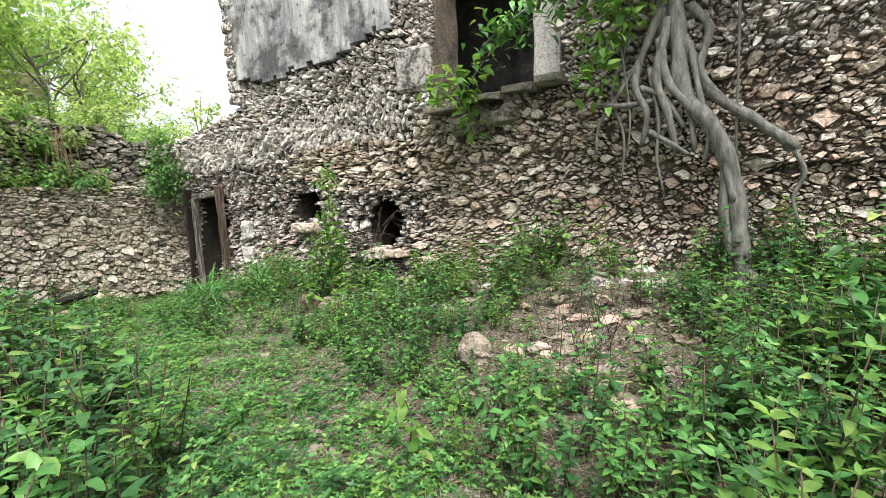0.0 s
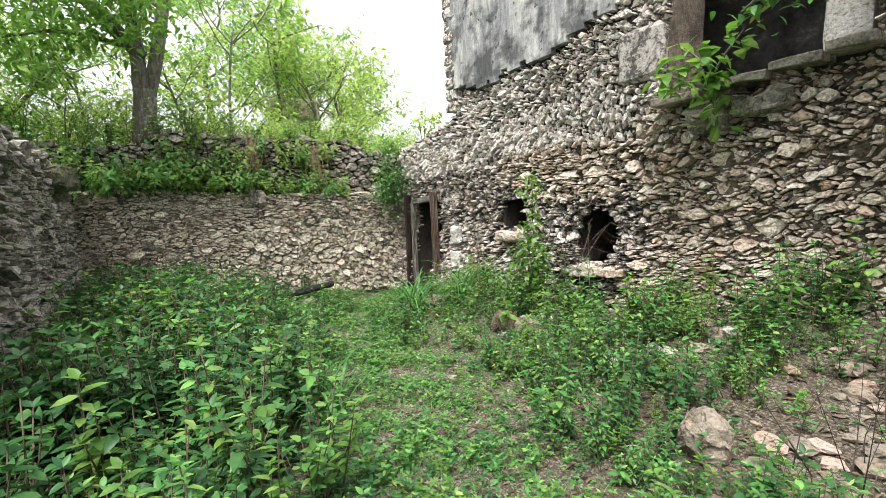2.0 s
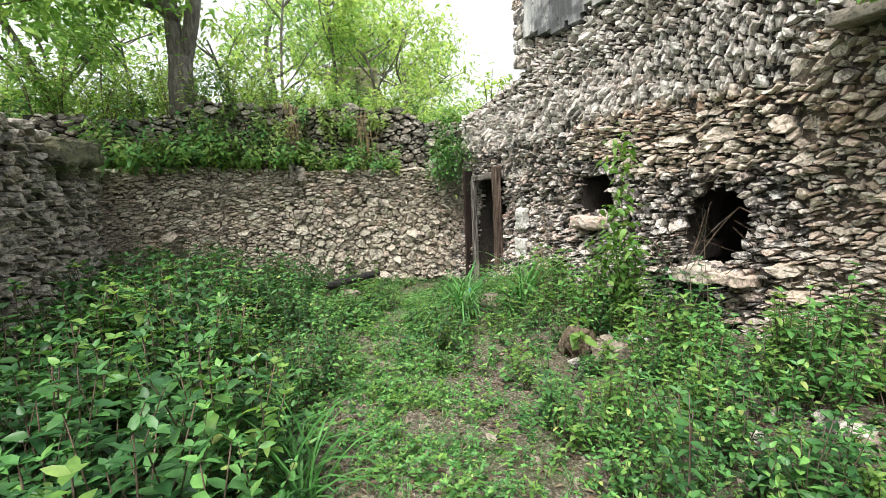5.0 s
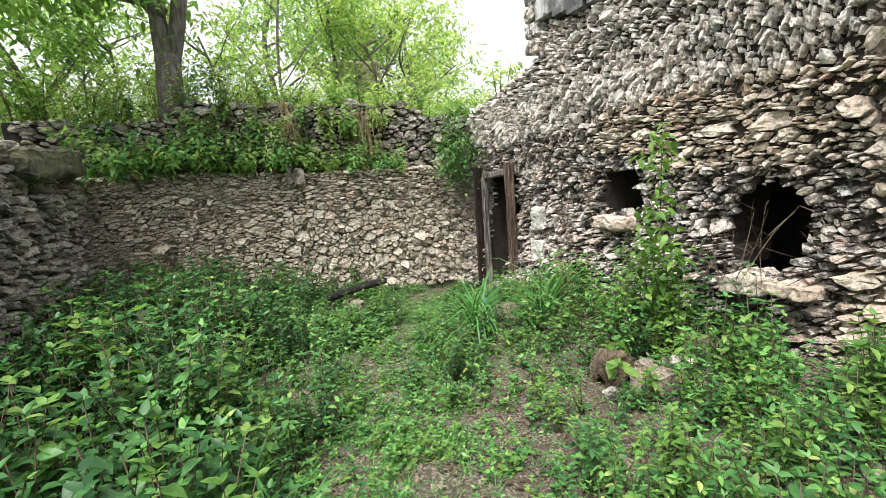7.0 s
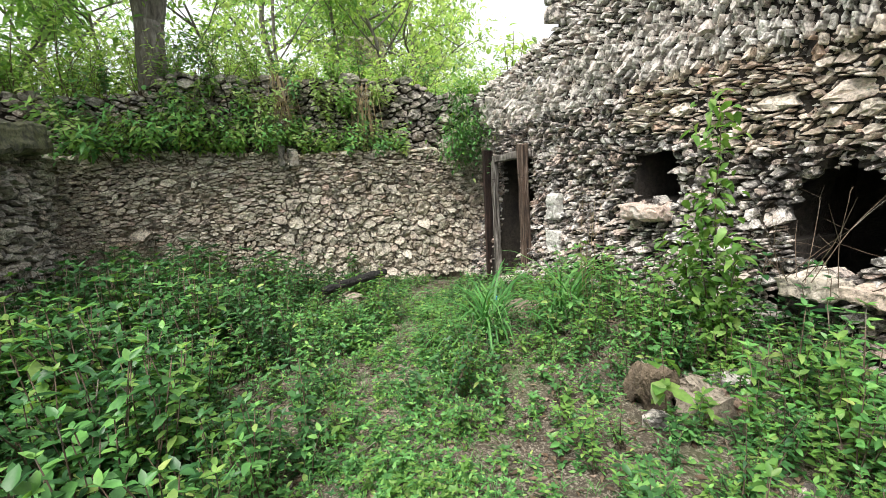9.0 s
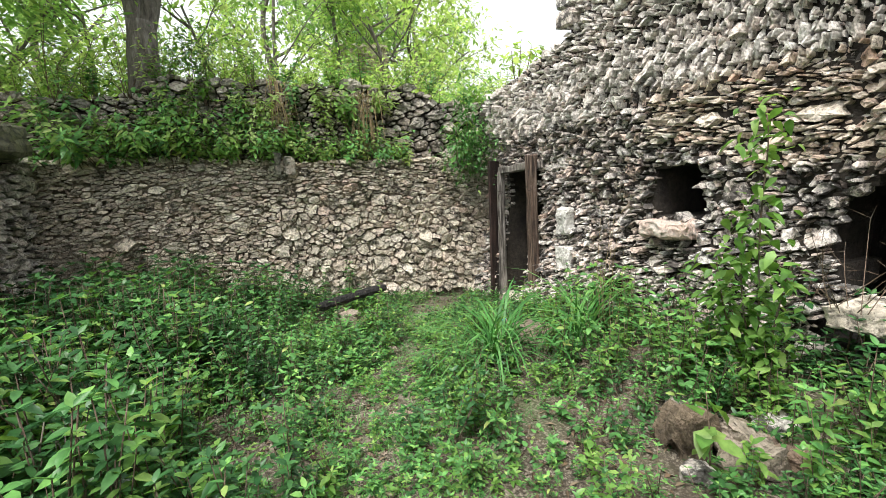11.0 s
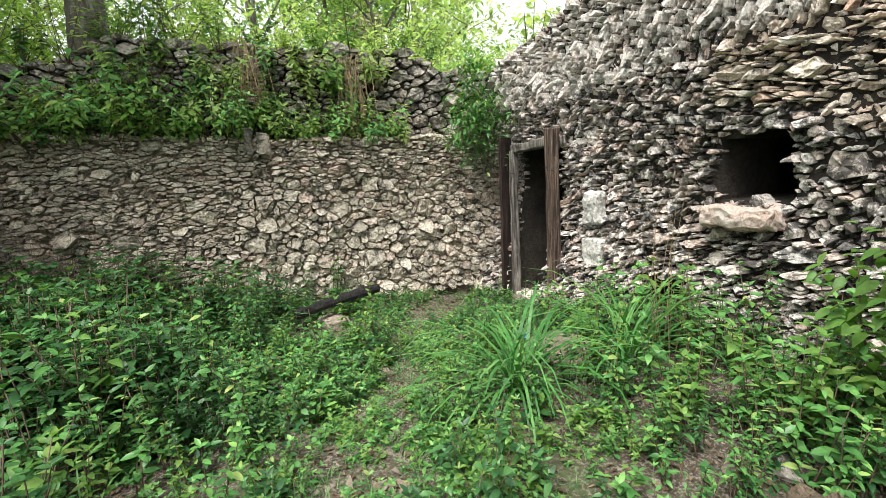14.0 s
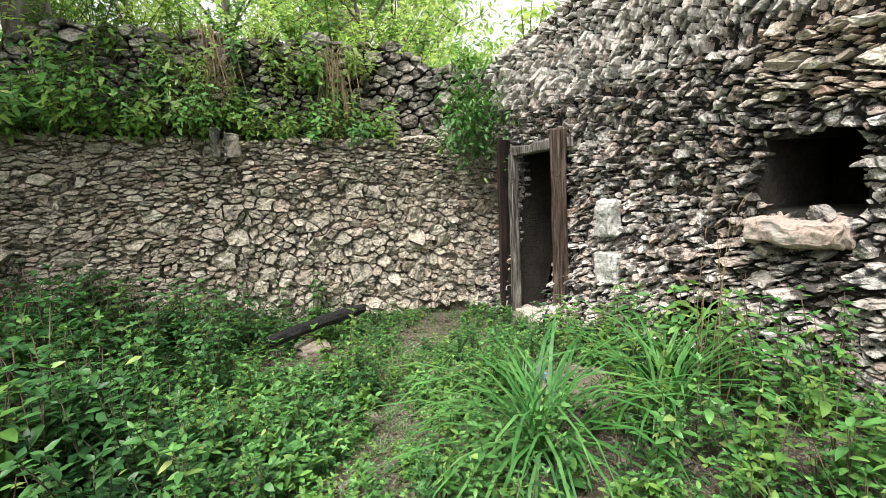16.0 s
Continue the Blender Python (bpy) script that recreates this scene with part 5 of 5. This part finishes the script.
# ---- ledge plants ----
def shrub(name, label, place, stems, height, leaf, mat, category="shrub", hang=0.0, per=20, wide=0.5):
    st, lf = herb(stems, height, leaf, wide, per // 2 - 2, 0.55)
    for sh in (st, lf):
        for v in sh.v:
            v[:, 0] += hang * np.hypot(v[:, 0], v[:, 1])
            v[:, 2] -= hang * 0.9 * np.maximum(0, v[:, 0]) ** 1.2
    top = part(name, st, TWIG, smooth=True)
    part("leaves", lf, mat, top, smooth=True)
    top.matrix_world = Matrix.Translation(place)
    return tagged(top, label, category, "ledge plants")


for i in range(40):
    y = -0.2 + i * 0.125 + random.uniform(-0.08, 0.08)
    h = random.uniform(0.5, 0.95) * (1.25 if y < 2.4 else 0.9) * (0.7 if y > 4.4 else 1)
    shrub("ledge_shrub", "leafy green shrub trailing from the wall ledge", (-10.85 + random.uniform(-0.08, 0.14), y, 1.86 if y > 3 else 1.96), 7, h, 0.11 if y < 2.0 else 0.085, (HERB, FRESH, FRESH, HERB, PALE_CANOPY)[i % 5], hang=0.5)
for i in range(15):
    y = -0.6 + i * 0.42
    shrub("rim_shrub", "light green weed growing along the wall top", (-11.15 + random.uniform(-0.1, 0.1), y, back_height(y) - 0.05), 7, random.uniform(0.45, 0.95), 0.09, (PALE_CANOPY, FRESH, HERB)[i % 3], hang=0.25)
for y, z, n in ((3.95, 2.95, 26), (2.65, 3.1, 30), (4.05, 2.7, 16)):
    s = Mesh()
    base = np.stack([rs.normal(0, 0.04, n), rs.normal(0, 0.09, n), rs.normal(0, 0.04, n)], 1)
    for b in base:
        e = b + np.array([rs.uniform(0.02, 0.22), rs.normal(0, 0.08), -rs.uniform(0.4, 0.95)])
        tube(s, bend([b, b + (0.12, 0, 0.05), e], 3), np.array([0.004] * 7), 3)
    ob = part("dry_grass", s, STRAW)
    ob.matrix_world = Matrix.Translation((-10.82, y, z))
    tagged(ob, "hanging tuft of dry straw-coloured grass stems", "dry grass")
for i in range(30):
    y = -0.3 + (i % 15) * 0.33 + random.uniform(-0.1, 0.1)
    shrub("wall_shrub", "leafy shrub rooted in the upper wall face", (-11.0, y, random.uniform(2.15, 2.95) - (0.3 if y < 1 else 0)), 6, random.uniform(0.35, 0.7), 0.1, (FRESH, HERB, PALE_CANOPY)[i % 3], hang=0.6)
for i in range(8):
    x = -10.2 + i * 0.85
    shrub("wall_top_weed", "green weed growing on the broken side wall", (x, -0.7, side_top(x) - 0.03), 5, random.uniform(0.3, 0.6), 0.11, (DEEP, HERB)[i % 2])


# ---- trees beyond the walls ----
def tree(label, x, y, z, height, radius, lean, seed, leaf, count, mat, spread=1.0, clear=0.35, bare=False, fork=None):
    rng = np.random.RandomState(seed)
    top = empty("tree", Matrix.Translation((x, y, z)))
    tagged(top, label, "tree")
    tips = []

    def limb(shape, start, way, length, r, depth):
        pts = [np.array(start)]
        w = np.array(way, float)
        for _ in range(4):
            w = w + rng.normal(0, 0.16, 3) + np.array([0, 0, 0.05])
            w /= np.linalg.norm(w)
            pts.append(pts[-1] + w * length / 4)
        line = bend(pts, 3)
        tube(shape, line, np.linspace(r, r * 0.55, len(line)), 8 if depth == 0 else 5, 0.08 if depth == 0 else 0.03)
        if depth >= 2:
            tips.append((line, length))
        if depth >= 3:
            return
        for i in range(3 if depth else 7):
            k = int(len(line) * rng.uniform(clear if depth == 0 else 0.35, 1.0))
            k = min(k, len(line) - 1)
            a = rng.uniform(0, 6.28)
            side = np.array([math.cos(a), math.sin(a), rng.uniform(-0.1, 0.7)])
            limb(shape, line[k], 0.55 * w + 0.85 * side * spread, length * rng.uniform(0.42, 0.62), r * 0.42, depth + 1)

    trunk = Mesh()
    if fork:
        tube(trunk, bend(fork[0], 5), np.linspace(radius * 1.12, radius * 0.85, 5 * (len(fork[0]) - 1) + 1), 12, 0.05)
        for pts in fork[1:]:
            line = bend(pts, 5)
            tube(trunk, line, np.linspace(radius * 0.62, radius * 0.4, len(line)), 9, 0.05)
            for k in range(len(line) // 2, len(line), 2):
                a = rng.uniform(0, 6.28)
                limb(trunk, line[k], (math.cos(a), math.sin(a), 0.25), height * 0.3, radius * 0.22, 1)
    else:
        limb(trunk, (0, 0, -0.15), (lean[0], lean[1], 1), height, radius, 0)
    part("trunk", trunk, BARK, top, smooth=True)
    crown = Mesh()
    per = max(3, int(count / max(1, len(tips))))
    for line, length in tips:
        k = rng.randint(2, len(line), per)
        at = line[k] + rng.normal(0, 0.2 * max(0.9, length), (per, 3))
        az, el = rng.uniform(0, 6.28, per), rng.uniform(-0.8, 0.5, per)
        size = leaf * rng.uniform(0.6, 1.3, per)
        leaves(crown, at, np.stack([np.cos(az) * np.cos(el), np.sin(az) * np.cos(el), np.sin(el)], 1), size, size * 0.55, 0.3, 0.2, True)
    part("crown", crown, mat, top, smooth=True)
    return top


main_tree = tree("grey-barked forked tree with bright green leaves on the terrace", -11.5, 0.85, 2.6, 5.0, 0.23, (0, 0), 3, 0.2, 4600, CANOPY,
     fork=[[(0, 0, -0.4), (0.02, 0.0, 0.7), (0.0, 0.04, 1.55)], [(0.0, 0.08, 1.4), (0.05, 0.32, 2.3), (0.15, 0.6, 3.8), (0.3, 0.8, 5.0)], [(0.0, -0.02, 1.4), (0.06, -0.04, 2.6), (0.4, -0.2, 3.9), (0.9, -0.5, 4.8)], [(0.0, 0.05, 2.2), (0.6, -0.7, 2.9), (1.2, -1.3, 3.4), (2.0, -1.6, 3.6)]])
OVER = [[(-11.4, 0.9, 5.0), (-10.6, 0.2, 5.3), (-9.7, -0.25, 5.0), (-8.9, -0.4, 4.6)], [(-11.45, 0.9, 5.2), (-10.5, 0.75, 5.5), (-9.8, 0.8, 5.2), (-9.2, 0.9, 4.8)], [(-11.4, 0.9, 4.9), (-11.2, -0.2, 5.0), (-10.8, -0.9, 4.7), (-10.3, -1.2, 4.4)]]
for pts in OVER:
    s = Mesh()
    line = bend(pts, 5) - np.array((-11.5, 0.85, 2.6))
    tube(s, line, np.linspace(0.05, 0.01, len(line)), 6)
    part("branch", s, BARK, main_tree, smooth=True)
spray([(p, 1) for p in OVER], 760, 0.16, 0.32, FRESH, main_tree, (-11.5, 0.85, 2.6), 0.45, 0.6, "hanging_foliage")
TREES = [(-14.6, 2.9, 5.6, 0.08, 4, 6000, CANOPY, 0.13), (-15.2, 5.7, 4.6, 0.12, 5, 6000, PALE_CANOPY, 0.13), (-19.0, 6.2, 6.4, 0.17, 6, 7000, CANOPY, 0.17), (-14.0, -1.6, 6.0, 0.15, 7, 7000, CANOPY, 0.14),
         (-12.6, -3.4, 6.0, 0.16, 9, 7000, CANOPY, 0.14), (-9.0, -3.6, 5.6, 0.16, 10, 7000, CANOPY, 0.13), (-18.5, -2.5, 7.2, 0.2, 12, 8000, CANOPY, 0.17), (-24, 9.2, 6.2, 0.2, 13, 6000, CANOPY, 0.2), (-19.5, 3.6, 7.4, 0.2, 17, 6000, CANOPY, 0.18), (-13.2, 1.9, 3.4, 0.06, 14, 4200, PALE_CANOPY, 0.11), (-13.4, -0.3, 3.4, 0.07, 15, 4200, CANOPY, 0.12), (-17.0, 7.2, 6.8, 0.15, 21, 9000, PALE_CANOPY, 0.15), (-21.5, 8.6, 8.0, 0.2, 22, 9000, CANOPY, 0.2), (-15.5, 4.4, 5.6, 0.1, 23, 8000, PALE_CANOPY, 0.13)]
for x, y, h, r, seed, n, mat, lf in TREES:
    tree("slender grey-trunked tree with airy green crown behind the wall", x, y, 2.72 if x < -11.2 else 1.88, h * 0.72, r * 0.6, (0.05, -0.04), seed, lf * 1.4, int(n * 0.27), mat, 1.15, 0.12)


def thicket(label, x, y, w, h, seed, mat, n):
    """A low bush of many thin stems."""
    st, lf = Mesh(), Mesh()
    for _ in range(10):
        a = rs.uniform(0, 6.28)
        d = np.array([math.cos(a) * w, math.sin(a) * w, h * rs.uniform(0.6, 1.15)]) * (rs.uniform(0.2, 1), rs.uniform(0.2, 1), 1)
        line = bend([(0, 0, -0.1), d * (0.3, 0.3, 0.6), d], 4)
        tube(st, line, np.linspace(0.009, 0.003, len(line)), 4)
        k = rs.randint(2, len(line), n // 10)
        at = line[k] + rs.normal(0, 0.12, (n // 10, 3))
        az, el = rs.uniform(0, 6.28, n // 10), rs.uniform(-0.5, 0.8, n // 10)
        size = 0.15 * rs.uniform(0.6, 1.3, n // 10)
        leaves(lf, at, np.stack([np.cos(az) * np.cos(el), np.sin(az) * np.cos(el), np.sin(el)], 1), size, size * 0.45, 0.3, 0.2, True)
    top = part("bush", st, TWIG, smooth=True)
    part("leaves", lf, mat, top, smooth=True)
    top.matrix_world = Matrix.Translation((x, y, 2.74))
    return tagged(top, label, "bush", "terrace bushes")


for i in range(84):
    x, y = -11.75 - (i % 4) * 1.3 - random.uniform(0, 0.8), -3.2 + (i // 4) * 0.52 + random.uniform(-0.2, 0.2)
    y *= 1 + 0.07 * (i % 4)
    thicket("bright yellow-green bush on the terrace above the wall", x, y, random.uniform(0.6, 1.0), random.uniform(0.8, 1.5) * (1 + 0.28 * (i % 4)) * (1 if y < 3.8 else 0.72), i, (PALE_CANOPY, FRESH, CANOPY, PALE_CANOPY, PALE_CANOPY)[i % 5], 380)

climber("terrace_sapling", "young sapling with large pale green leaves beyond the wall corner", [[(-11.5, 7.3, 2.7), (-11.45, 7.35, 3.4), (-11.4, 7.4, 4.3)], [(-11.47, 7.33, 3.2), (-11.3, 7.15, 3.6), (-11.2, 7.05, 4.0)], [(-11.46, 7.34, 3.3), (-11.5, 7.6, 3.8), (-11.5, 7.7, 4.2)]], 130, 0.19, 0.1, PALE_CANOPY, 0.016, "sapling", 0.6)

# ruined pier on the terrace
pier = empty("ruined_pier", pose(-16.6, 5.25, 2.7))
tagged(pier, "crumbled pale stone pier standing among bushes", "ruin")
for i in range(4):
    for j in range(2):
        s = Mesh()
        block(s, (-0.5, -0.78 + j * 0.78, i * 0.68), (0.5, -0.02 + j * 0.78, i * 0.68 + 0.66), None, 0.1, i * 3 + j, 5)
        part("masonry_block", s, FAR_STONE, pier)
